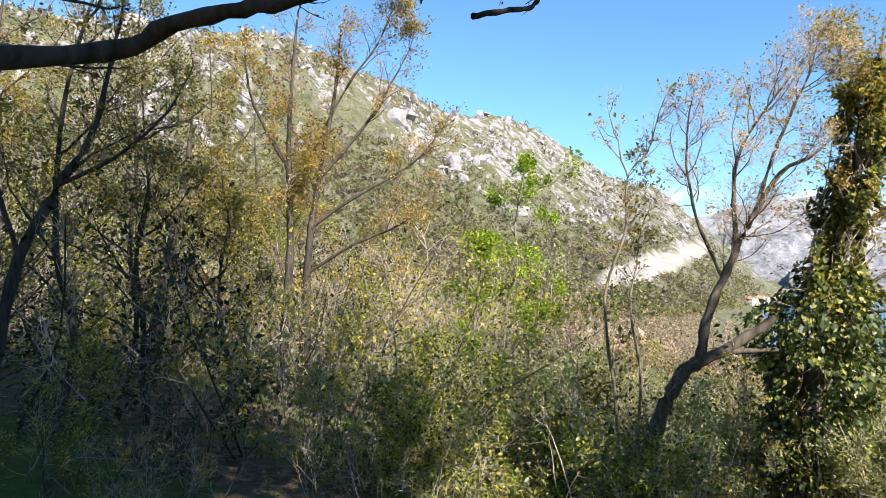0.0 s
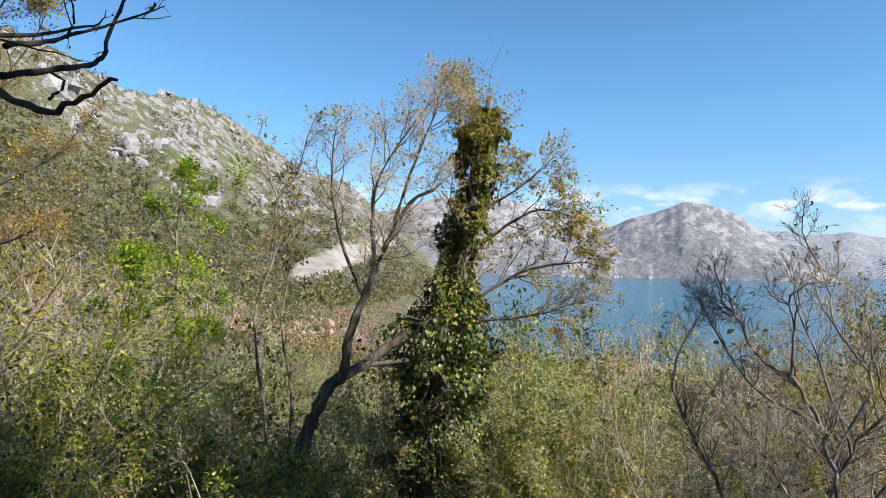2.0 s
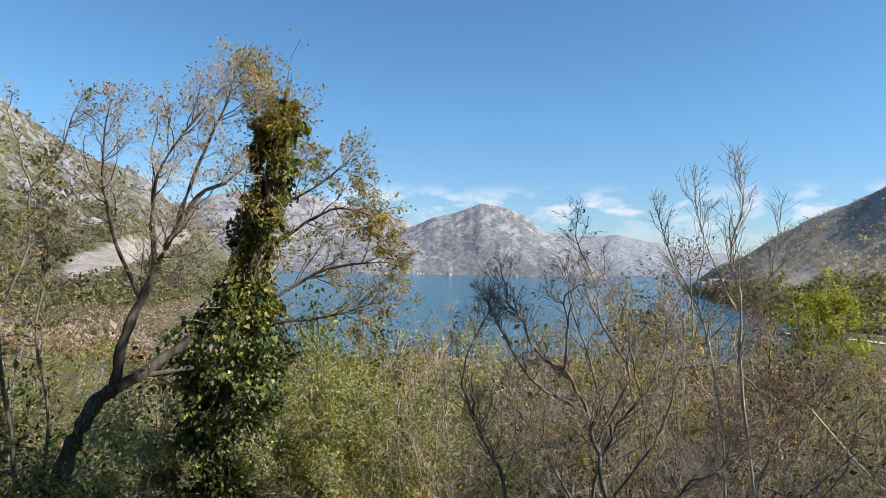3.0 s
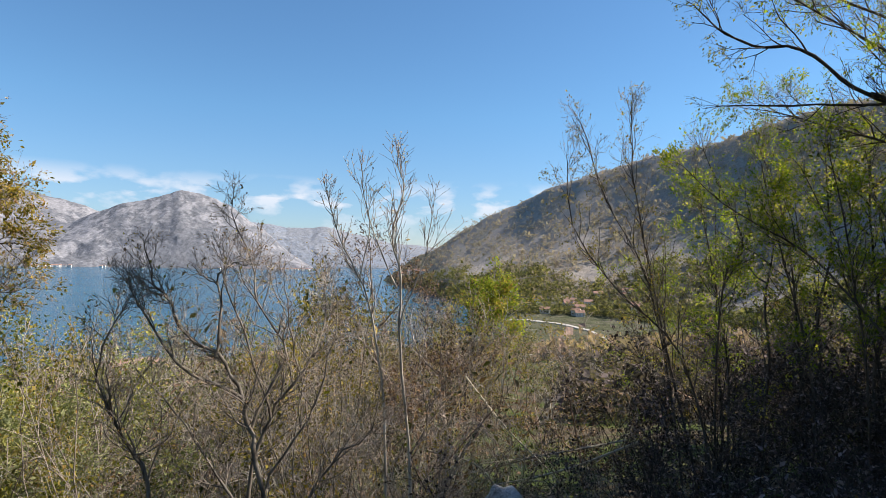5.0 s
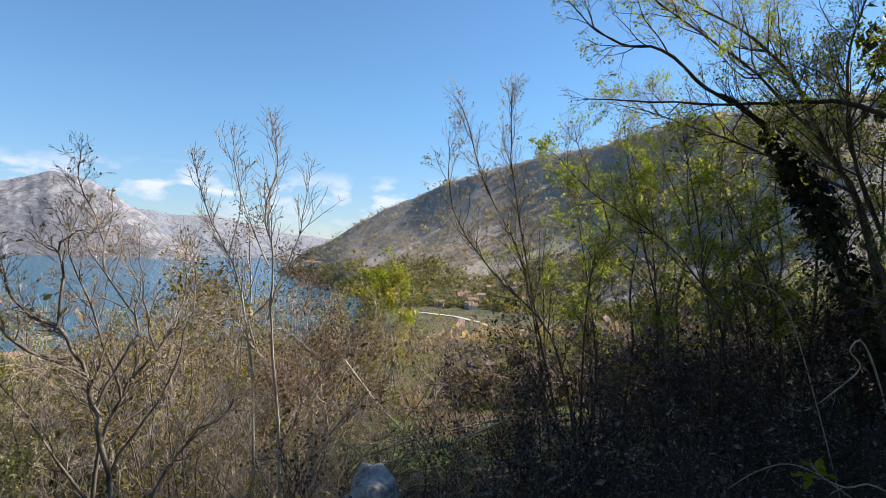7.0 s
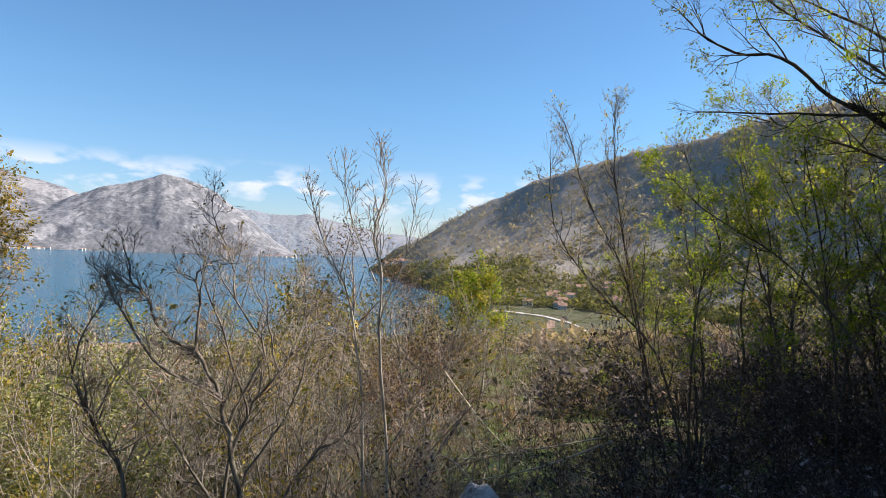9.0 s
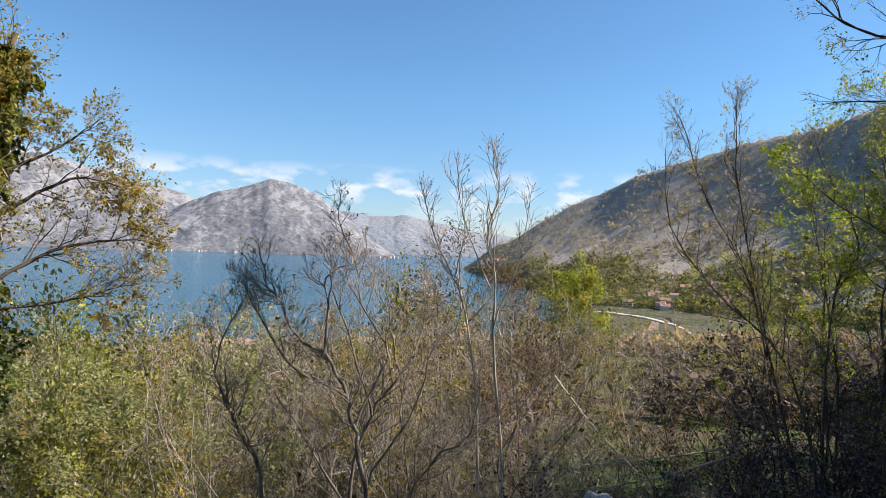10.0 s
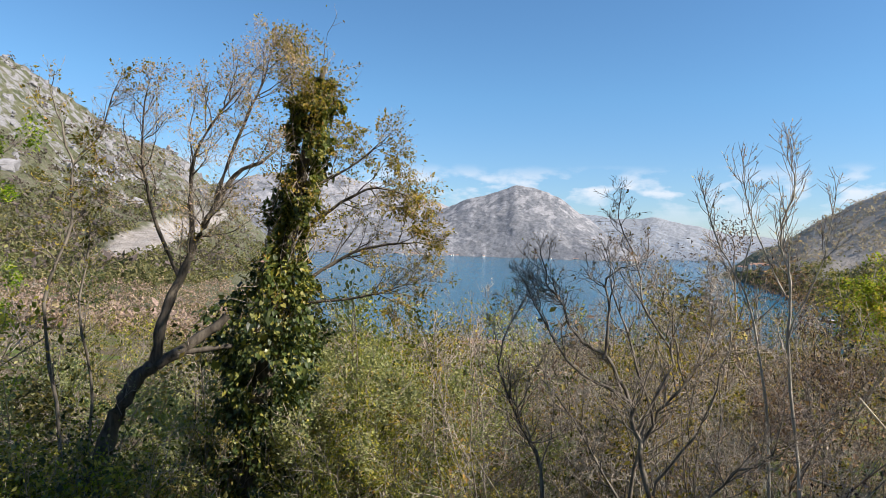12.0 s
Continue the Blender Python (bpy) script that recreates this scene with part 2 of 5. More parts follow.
def ground_z(x, y):
    return float(hillside(np.array([x]), np.array([y]))[0][0])


def sheet(name, verts, faces, mat, soft=True):
    me = bpy.data.meshes.new(name)
    me.from_pydata(verts, [], faces)
    me.materials.append(mat)
    if soft:
        me.polygons.foreach_set("use_smooth", [True] * len(me.polygons))
    me.update()
    return me


def grid_faces(rows, cols, closed=False):
    i, j = np.meshgrid(np.arange(rows - 1), np.arange(cols if closed else cols - 1), indexing="ij")
    a = i * cols + j
    b = i * cols + (j + 1) % cols
    return np.stack([a, b, b + cols, a + cols], -1).reshape(-1, 4).tolist()


# ---------------------------------------------------------------- land materials
def land_material(name, scrub, bare, rock, cover, texture=0.02, quarry=False, upright_=0.6):
    """Hillside: scrub, bare brush and limestone, mixed by patches; how high up the slope a place lies comes from the mesh."""
    m, n, l, p = material(name, 0.95, 0.1)
    tc = n.new("ShaderNodeTexCoord")
    obj = tc.outputs["Object"]
    at = n.new("ShaderNodeAttribute")
    at.attribute_name = "upslope"
    big = noise_node(n, l, texture * 0.35, 6.0, 0.6, obj)
    mid = noise_node(n, l, texture * 2.2, 7.0, 0.65, obj, 0.6)
    fine = noise_node(n, l, texture * 14, 6.0, 0.7, obj)
    r1 = ramp(n, [(0.36, scrub[0]), (0.5, scrub[1]), (0.66, bare)])
    l.new(mid.outputs["Fac"], r1.inputs[0])
    rf = ramp(n, [(0.3, (0.5, 0.5, 0.5)), (0.7, (1.35, 1.35, 1.35))])
    l.new(fine.outputs["Fac"], rf.inputs[0])
    veg = mix_colour(n, l, 1.0, r1.outputs[0], rf.outputs[0], "MULTIPLY")
    if quarry:
        bald = n.new("ShaderNodeAttribute")
        bald.attribute_name = "leafless"
        brush = ramp(n, [(0.35, (0.26, 0.232, 0.2)), (0.65, (0.41, 0.37, 0.325))])
        l.new(fine.outputs["Fac"], brush.inputs[0])
        veg = mix_colour(n, l, bald.outputs["Fac"], veg, brush.outputs[0])
    stretch = n.new("ShaderNodeMapping")
    stretch.inputs["Scale"].default_value = (1.0, 1.0, upright_)
    l.new(obj, stretch.inputs[0])
    crag = noise_node(n, l, texture * 3.4, 9.0, 0.68, stretch.outputs[0], 0.3)
    lift = n.new("ShaderNodeMath")
    lift.operation = "MULTIPLY_ADD"
    lift.inputs[1].default_value, lift.inputs[2].default_value = 0.3, -cover
    l.new(at.outputs["Fac"], lift.inputs[0])
    add = n.new("ShaderNodeMath")
    add.operation = "ADD"
    l.new(crag.outputs["Fac"], add.inputs[0])
    l.new(lift.outputs[0], add.inputs[1])
    addb = n.new("ShaderNodeMath")
    addb.operation = "MULTIPLY_ADD"
    addb.inputs[1].default_value, addb.inputs[2].default_value = 0.35, -0.17
    l.new(big.outputs["Fac"], addb.inputs[0])
    add2 = n.new("ShaderNodeMath")
    add2.operation = "ADD"
    l.new(add.outputs[0], add2.inputs[0])
    l.new(addb.outputs[0], add2.inputs[1])
    mask = ramp(n, [(0.5, (0, 0, 0)), (0.57, (1, 1, 1))])
    l.new(add2.outputs[0], mask.inputs[0])
    rr = ramp(n, [(0.3, tuple(c * 0.55 for c in rock)), (0.6, rock)])
    l.new(fine.outputs["Fac"], rr.inputs[0])
    col = mix_colour(n, l, mask.outputs[0], veg, rr.outputs[0])
    if quarry:
        cut = n.new("ShaderNodeAttribute")
        cut.attribute_name = "cut_rock"
        pale = ramp(n, [(0.35, (0.24, 0.21, 0.185)), (0.6, (0.4, 0.365, 0.335))])
        l.new(crag.outputs["Fac"], pale.inputs[0])
        col = mix_colour(n, l, cut.outputs["Fac"], col, pale.outputs[0])
    l.new(col, p.inputs["Base Color"])
    bump(n, l, p, crag.outputs["Fac"], 0.9, 7.0)
    return m


LAND = land_material("scrub_and_limestone", ((0.08, 0.09, 0.045), (0.13, 0.132, 0.076)), (0.165, 0.15, 0.118), (0.3, 0.29, 0.295), 0.3, 0.02, True)
# Distance haze is put into these two colours: paler, bluer, less contrast.
FAR_LAND = land_material("far_limestone_haze_tinted", ((0.15, 0.156, 0.175), (0.175, 0.18, 0.195)), (0.21, 0.21, 0.222), (0.33, 0.325, 0.338), 0.19, 0.0042, False, 0.5)
HAZY_LAND = land_material("distant_limestone_haze_tinted", ((0.24, 0.268, 0.31), (0.255, 0.28, 0.32)), (0.27, 0.292, 0.325), (0.3, 0.315, 0.34), 0.16, 0.004)


def litter_material():
    m, n, l, p = material("leaf_litter", 0.95, 0.1)
    tc = n.new("ShaderNodeTexCoord")
    obj = tc.outputs["Object"]
    a = noise_node(n, l, 9.0, 8.0, 0.7, obj)
    b = noise_node(n, l, 0.6, 4.0, 0.6, obj)
    r = ramp(n, [(0.3, (0.045, 0.034, 0.022)), (0.5, (0.11, 0.085, 0.055)), (0.7, (0.22, 0.18, 0.12))])
    l.new(a.outputs["Fac"], r.inputs[0])
    g = ramp(n, [(0.3, (0.05, 0.07, 0.018)), (0.7, (0.12, 0.15, 0.04))])
    l.new(a.outputs["Fac"], g.inputs[0])
    k = ramp(n, [(0.48, (0, 0, 0)), (0.58, (1, 1, 1))])
    l.new(b.outputs["Fac"], k.inputs[0])
    l.new(mix_colour(n, l, k.outputs[0], r.outputs[0], g.outputs[0]), p.inputs["Base Color"])
    bump(n, l, p, a.outputs["Fac"], 0.8, 0.05)
    return m


LITTER = litter_material()


# ---------------------------------------------------------------- ground: one sheet to the horizon
def build_ground():
    radii = np.concatenate([np.linspace(0.0, 12, 36), np.geomspace(12.6, 395, 84), np.geomspace(400, 1650, 100), np.geomspace(1700, 4800, 16)])
    az = np.concatenate([np.arange(-128, 36, 0.5), np.arange(36, 232, 2.0)])
    rr, aa = np.meshgrid(radii, np.radians(az), indexing="ij")
    x, y = -np.sin(aa) * rr, np.cos(aa) * rr
    z, t = hillside(x, y)
    verts = np.stack([x, y, z], -1).reshape(-1, 3)
    me = sheet("ground", verts.tolist(), grid_faces(len(radii), len(az), True), LITTER)
    me.materials.append(LAND)
    mid = np.repeat((radii[:-1] + radii[1:]) / 2 > 70, len(az)).astype(int)
    me.polygons.foreach_set("material_index", mid.tolist())
    at = me.attributes.new("upslope", "FLOAT", "POINT")
    deg = np.degrees(aa)
    rocky = knots(deg, [(-128, 0.1), (-95, 0.12), (-76, 0.1), (-36, 0.7), (-28, 1.0), (0, 1.0), (36, 0.9), (60, 0.3), (232, 0.1)])
    at.data.foreach_set("value", (np.clip((t ** 2.1 - knots(deg, [(-34, 0.0), (-20, 0.22), (-8, 0.36), (20, 0.45)])) * 2.6 + fbm(deg * 0.55, rr / 260, 4, 61) * 0.9, 0, 1) * rocky).reshape(-1).astype(np.float32))
    el = np.degrees(np.arctan2(z - EYE_Z, np.maximum(rr, 1)))
    along_cut = (deg + 25.2) * -0.75 - (el + 0.1) * 0.45
    across = (deg + 25.2) * 0.28 + (el + 0.1) * 0.9
    ragged = fbm(x / 60, y / 60, 4, 33) * 0.9
    cut = smooth((1.0 - np.hypot(along_cut / 2.9, across / 1.15) - ragged * 0.5) * 6) * (rr > 300)
    bald = smooth((-74 - deg) / 6) * smooth((t - 0.08) / 0.12 + fbm(x / 150, y / 150, 3, 52) * 0.6) * (deg < -60)
    at3 = me.attributes.new("leafless", "FLOAT", "POINT")
    at3.data.foreach_set("value", bald.reshape(-1).astype(np.float32))
    at2 = me.attributes.new("cut_rock", "FLOAT", "POINT")
    at2.data.foreach_set("value", cut.reshape(-1).astype(np.float32))
    tagged(new("ground", me), "scrubby hillside of leaf litter, brush and pale limestone above the bay", "ground", kind="structure")


build_ground()


def build_range(name, label, near, far, sky_line, lo, hi, seed, rough, mat):
    """A mountain range across the water, from its shore line up to its sky line and over."""
    az = np.arange(lo, hi, 0.12)
    k = np.linspace(0, 1.25, 90)
    kk, aa = np.meshgrid(k, az, indexing="ij")
    r = near + (far - near) * kk
    crest = knots(aa, sky_line, 0.45) + fbm(aa * 1.1, aa * 0, 4, seed + 9) * 0.12
    top = EYE_Z + far * np.tan(np.radians(crest))
    a = np.radians(aa)
    x, y = -np.sin(a) * r, np.cos(a) * r
    t = np.clip(kk, 0, 1)
    h = np.where(kk <= 1, (WATER - 4) + (top - WATER + 4) * t ** 0.85, top - (kk - 1) * (far - near) * 0.9)
    h = h + np.clip(t * 4, 0, 1) * rough * (ridged(x / 230, y / 230, 6, seed) * 32 + fbm(x / 90, y / 90, 5, seed + 5) * 16) * np.clip(1.1 - t, 0.22, 1)
    h = np.where(top < WATER + 3, WATER - 6, h)
    me = sheet(name, np.stack([x, y, h], -1).reshape(-1, 3).tolist(), grid_faces(len(k), len(az)), mat)
    at = me.attributes.new("upslope", "FLOAT", "POINT")
    at.data.foreach_set("value", (0.45 + 0.4 * t).reshape(-1).astype(np.float32))
    return tagged(new(name, me), label, "mountain", kind="structure")


build_range("mountain", "grey limestone mountain on the far shore, haze put into its pale colour", 3000, 3450,
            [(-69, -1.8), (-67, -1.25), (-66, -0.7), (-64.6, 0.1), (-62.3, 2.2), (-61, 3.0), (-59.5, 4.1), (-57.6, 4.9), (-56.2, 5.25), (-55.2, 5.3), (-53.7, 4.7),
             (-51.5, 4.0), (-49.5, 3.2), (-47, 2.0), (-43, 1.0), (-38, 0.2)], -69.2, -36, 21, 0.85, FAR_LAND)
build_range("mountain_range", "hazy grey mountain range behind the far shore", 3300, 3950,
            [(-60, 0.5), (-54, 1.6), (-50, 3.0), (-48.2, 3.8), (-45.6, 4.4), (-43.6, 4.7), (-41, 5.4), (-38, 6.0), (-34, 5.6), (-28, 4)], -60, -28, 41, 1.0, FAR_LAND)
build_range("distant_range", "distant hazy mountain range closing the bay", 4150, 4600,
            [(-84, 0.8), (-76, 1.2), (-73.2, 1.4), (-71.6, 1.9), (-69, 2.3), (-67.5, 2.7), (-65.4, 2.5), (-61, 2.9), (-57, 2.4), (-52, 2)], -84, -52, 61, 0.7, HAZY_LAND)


def water_material():
    m, n, l, p = material("bay_water", 0.12, 0.5)
    p.inputs["Base Color"].default_value = (0.012, 0.075, 0.13, 1)
    p.inputs["IOR"].default_value = 1.33
    tc = n.new("ShaderNodeTexCoord")
    a = noise_node(n, l, 0.25, 5.0, 0.6, tc.outputs["Object"])
    b = noise_node(n, l, 0.004, 4.0, 0.6, tc.outputs["Object"])
    r = ramp(n, [(0.3, (0.02, 0.11, 0.185)), (0.7, (0.032, 0.15, 0.235))])
    l.new(b.outputs["Fac"], r.inputs[0])
    l.new(r.outputs[0], p.inputs["Base Color"])
    bump(n, l, p, a.outputs["Fac"], 1.0, 2.5)
    return m


def build_water():
    me = sheet("water", [(-600, -1500, WATER), (4700, -1500, WATER), (4700, 4700, WATER), (-600, 4700, WATER)], [(0, 1, 2, 3)], water_material(), False)
    tagged(new("water", me), "blue wind-ruffled water of the bay", "water", kind="structure")


build_water()


# ---------------------------------------------------------------- plants: wood and leaves
def unit(v):
    v = np.asarray(v, float)
    return v / max(np.linalg.norm(v), 1e-9)


def tubes(polys, sides):
    """Tapered round limbs along polylines. polys: (points, radius at the foot, radius at the tip)."""
    verts, faces, base = [], [], 0
    ang = np.arange(sides) * 2 * np.pi / sides
    ca, sa = np.cos(ang), np.sin(ang)
    for pts, r0, r1 in polys:
        pts = np.asarray(pts, float)
        k = len(pts)
        tan = np.gradient(pts, axis=0)
        tan /= np.maximum(np.linalg.norm(tan, axis=1, keepdims=True), 1e-9)
        side = np.cross(tan, np.where(np.abs(tan[:, 2:3]) > 0.9, [[1.0, 0, 0]], [[0, 0, 1.0]]))
        side /= np.maximum(np.linalg.norm(side, axis=1, keepdims=True), 1e-9)
        other = np.cross(tan, side)
        rad = (np.linspace(r0, r1, k) * (1 + 0.13 * np.sin(np.arange(k) * 2.3 + r0 * 900)))[:, None, None]
        ring = pts[:, None, :] + rad * (ca[None, :, None] * side[:, None, :] + sa[None, :, None] * other[:, None, :])
        verts.append(ring.reshape(-1, 3))
        i, j = np.meshgrid(np.arange(k - 1), np.arange(sides), indexing="ij")
        a = base + i * sides + j
        b = base + i * sides + (j + 1) % sides
        faces.append(np.stack([a, b, b + sides, a + sides], -1).reshape(-1, 4))
        base += k * sides
    return np.concatenate(verts), np.concatenate(faces)


def mesh_of(name, verts, faces, mat, soft=True):
    me = bpy.data.meshes.new(name)
    faces = np.asarray(faces)
    n, k = faces.shape
    me.vertices.add(len(verts))
    me.vertices.foreach_set("co", np.asarray(verts, np.float32).reshape(-1))
    me.loops.add(n * k)
    me.loops.foreach_set("vertex_index", faces.reshape(-1).astype(np.int32))
    me.polygons.add(n)
    me.polygons.foreach_set("loop_start", (np.arange(n) * k).astype(np.int32))
    me.polygons.foreach_set("use_smooth", [soft] * n)
    me.materials.append(mat)
    me.update(calc_edges=True)
    me.validate()
    return me


def bendy(rng, start, way, length, steps, wander, lift):
    """A polyline that starts off in a direction, wanders, and turns up (lift > 0) or hangs."""
    pts, p, d = [np.array(start, float)], np.array(start, float), unit(way)
    for _ in range(steps):
        d = unit(d + rng.normal(0, wander, 3) + np.array([0, 0, lift]))
        p = p + d * length / steps
        pts.append(p)
    return np.array(pts)


def fill(points, per=3):
    """A smooth line through a few points."""
    pts = np.asarray(points, float)
    out = []
    for i in range(len(pts) - 1):
        p0, p1, p2, p3 = pts[max(i - 1, 0)], pts[i], pts[i + 1], pts[min(i + 2, len(pts) - 1)]
        for k in range(per):
            t = k / per
            out.append(0.5 * (2 * p1 + (p2 - p0) * t + (2 * p0 - 5 * p1 + 4 * p2 - p3) * t * t + (3 * p1 - p0 - 3 * p2 + p3) * t ** 3))
    out.append(pts[-1])
    return np.array(out)


def sprout(rng, parent, r0, r1, count, span, angle, length, steps, wander, lift, thin=0.6):
    """Side shoots along a limb: returns polylines with radii."""
    out, k = [], len(parent)
    for _ in range(count):
        f = rng.uniform(*span)
        i = min(int(f * (k - 1)), k - 2)
        p = parent[i] + (parent[i + 1] - parent[i]) * (f * (k - 1) - i)
        d = unit(parent[i + 1] - parent[i])
        out_way = unit(np.cross(d, rng.normal(0, 1, 3)))
        a = radians(angle * rng.uniform(0.6, 1.3))
        way = d * math.cos(a) + out_way * math.sin(a)
        ln = length * rng.uniform(0.55, 1.25) * (1.2 - 0.75 * f)
        rad = min((r0 + (r1 - r0) * f) * thin, 0.008 * ln + 0.002)
        out.append((bendy(rng, p, way, ln, steps, wander, lift), rad, rad * 0.35))
    return out


LEAF_FORMS = {
    "blade": (np.array([[0, 0, 0], [0.45, 0.28, 0.05], [1, 0, -0.08], [0.45, -0.28, 0.05]]), np.array([[0, 1, 2, 3]])),
    "narrow": (np.array([[0, 0, 0], [0.5, 0.13, 0.04], [1, 0, -0.1], [0.5, -0.13, 0.04]]), np.array([[0, 1, 2, 3]])),
    "straw": (np.array([[0, -0.009, 0], [0, 0.009, 0], [0.6, 0.007, 0.03], [1, 0, -0.06]]), np.array([[0, 1, 2, 3]])),
    "heart": (np.array([[0, 0, 0], [-0.12, 0.36, 0.05], [0.35, 0.42, 0.04], [1, 0, -0.1], [0.35, -0.42, 0.04], [-0.12, -0.36, 0.05]]), np.array([[0, 1, 2, 3], [0, 3, 4, 5]])),
}


def leaves_mesh(name, rng, pos, way, size, form, mat, droop=0.3, vary=0.24):
    """Many small leaves: one island each."""
    tv, tf = LEAF_FORMS[form]
    n = len(pos)
    pos, way = np.asarray(pos, float), np.asarray(way, float)
    u = way + rng.normal(0, 0.55, (n, 3)) + np.array([0, 0, -droop])
    u /= np.maximum(np.linalg.norm(u, axis=1, keepdims=True), 1e-9)
    w = rng.normal(0, 0.6, (n, 3)) + np.array([0, 0, 1.0])
    v = np.cross(w, u)
    v /= np.maximum(np.linalg.norm(v, axis=1, keepdims=True), 1e-9)
    w = np.cross(u, v)
    s = (size * np.exp(rng.normal(0, vary, n)))[:, None, None]
    verts = pos[:, None, :] + s * (tv[None, :, 0:1] * u[:, None, :] + tv[None, :, 1:2] * v[:, None, :] + tv[None, :, 2:3] * w[:, None, :])
    faces = (np.arange(n) * len(tv))[:, None, None] + tf[None]
    return mesh_of(name, verts.reshape(-1, 3), faces.reshape(-1, tf.shape[1]), mat, False)


def along(rng, polys, count, span=(0.25, 1.0), spread=0.0, clumped=1.3):
    """Places on the twigs for leaves, gathered in tufts, and the way the twig goes there."""
    pos, way = [], []
    lens = np.array([np.linalg.norm(np.diff(p[0], axis=0), axis=1).sum() for p in polys])
    mid = np.array([p[0][len(p[0]) // 2] for p in polys])
    tuft = value_noise(mid[:, 0] * 3.1 + mid[:, 2] * 1.9 + 40, mid[:, 1] * 3.1 - mid[:, 2] * 2.3 + 40, 19)
    lens = lens * rng.uniform(0.0, 1.0, len(polys)) * (np.clip(tuft - 0.36, 0, 1) ** clumped + 0.025)
    pick = rng.choice(len(polys), count, p=lens / lens.sum())
    for i in pick:
        pts = polys[i][0]
        f = rng.uniform(*span) * (len(pts) - 1)
        k = min(int(f), len(pts) - 2)
        d = pts[k + 1] - pts[k]
        pos.append(pts[k] + d * (f - k) + rng.normal(0, spread, 3) if spread else pts[k] + d * (f - k))
        way.append(unit(d))
    return np.array(pos), np.array(way)


def part(name, data, parent, label="", kind=""):
    ob = new(name, data)
    ob.parent = parent
    return tagged(ob, label, kind=kind)


def thing(name, at, label, category, group="", kind=""):
    ob = new(name)
    ob.empty_display_size = 0.2
    ob.location = at
    return tagged(ob, label, category, group, kind)


def plant(name, foot, limbs, seed, label, category, bark=BARK, twig=TWIG, side=(5, 0.6), fine=(5, 0.28), finer=(0, 0.1), leaf=None, sides=7, lift=0.06, wander=0.16, twig_r=0.0, spread_angle=48, trunks=1, span=(0.25, 1.0), skip=(), crook=0.006, tip_span=(0.3, 1.0)):
    """A tree or bush from its main limbs (in world metres), with side branches, twigs and leaves grown on them.
    limbs: (points, radius at the foot, radius at the tip); the first ones are trunks."""
    rng = np.random.default_rng(seed)
    foot = np.array(foot, float)
    root = thing(name, foot, label, category)
    main = []
    for p, a, b in limbs:
        line = fill(p, 4) - foot
        sway = np.cumsum(rng.normal(0, crook, line.shape), axis=0)
        main.append((line + sway - np.linspace(0, 1, len(line))[:, None] * sway[-1], a, b))
    for k, m in enumerate(main):
        part("trunk" if k < trunks else "limb", mesh_of("trunk" if k < trunks else "limb", *tubes([m], sides), bark), root)
    branch = []
    for k, (pts, a, b) in enumerate(main):
        if k in skip:
            continue
        ln = np.linalg.norm(np.diff(pts, axis=0), axis=1).sum()
        branch += sprout(rng, pts, a, b, max(1, int(side[0] * ln)), span, spread_angle, side[1], 7, wander, lift)
        branch.append((bendy(rng, pts[-1], pts[-1] - pts[-2], side[1] * 0.3, 4, wander, lift), b, b * 0.4))
    twigs = []
    for pts, a, b in branch:
        twigs += sprout(rng, pts, a, b, fine[0], (0.2, 1.0), 45, fine[1], 4, wander * 1.2, lift, 0.65)
    tips = []
    if finer[0]:
        for pts, a, b in twigs:
            tips += sprout(rng, pts, a, b, finer[0], (0.25, 1.0), 42, finer[1], 3, wander, lift, 0.7)
    low = twig_r or 0.0016
    branch = [(p, max(a, low * 1.4), max(b, low)) for p, a, b in branch]
    small = [(p, max(a, low), max(b, low * 0.7)) for p, a, b in twigs + tips]
    part("branch_work", mesh_of("branch_work", *tubes(branch, 5), bark), root, kind="stuff")
    part("twig_work", mesh_of("twig_work", *tubes(small, 3), twig), root, kind="stuff")
    for count, size, form, mat, what, spr in (leaf or []):
        pos, way = along(rng, tips or small, count, tip_span, spr)
        part(what, leaves_mesh(what, rng, pos, way, size, form, mat), root, kind="stuff")
    return root


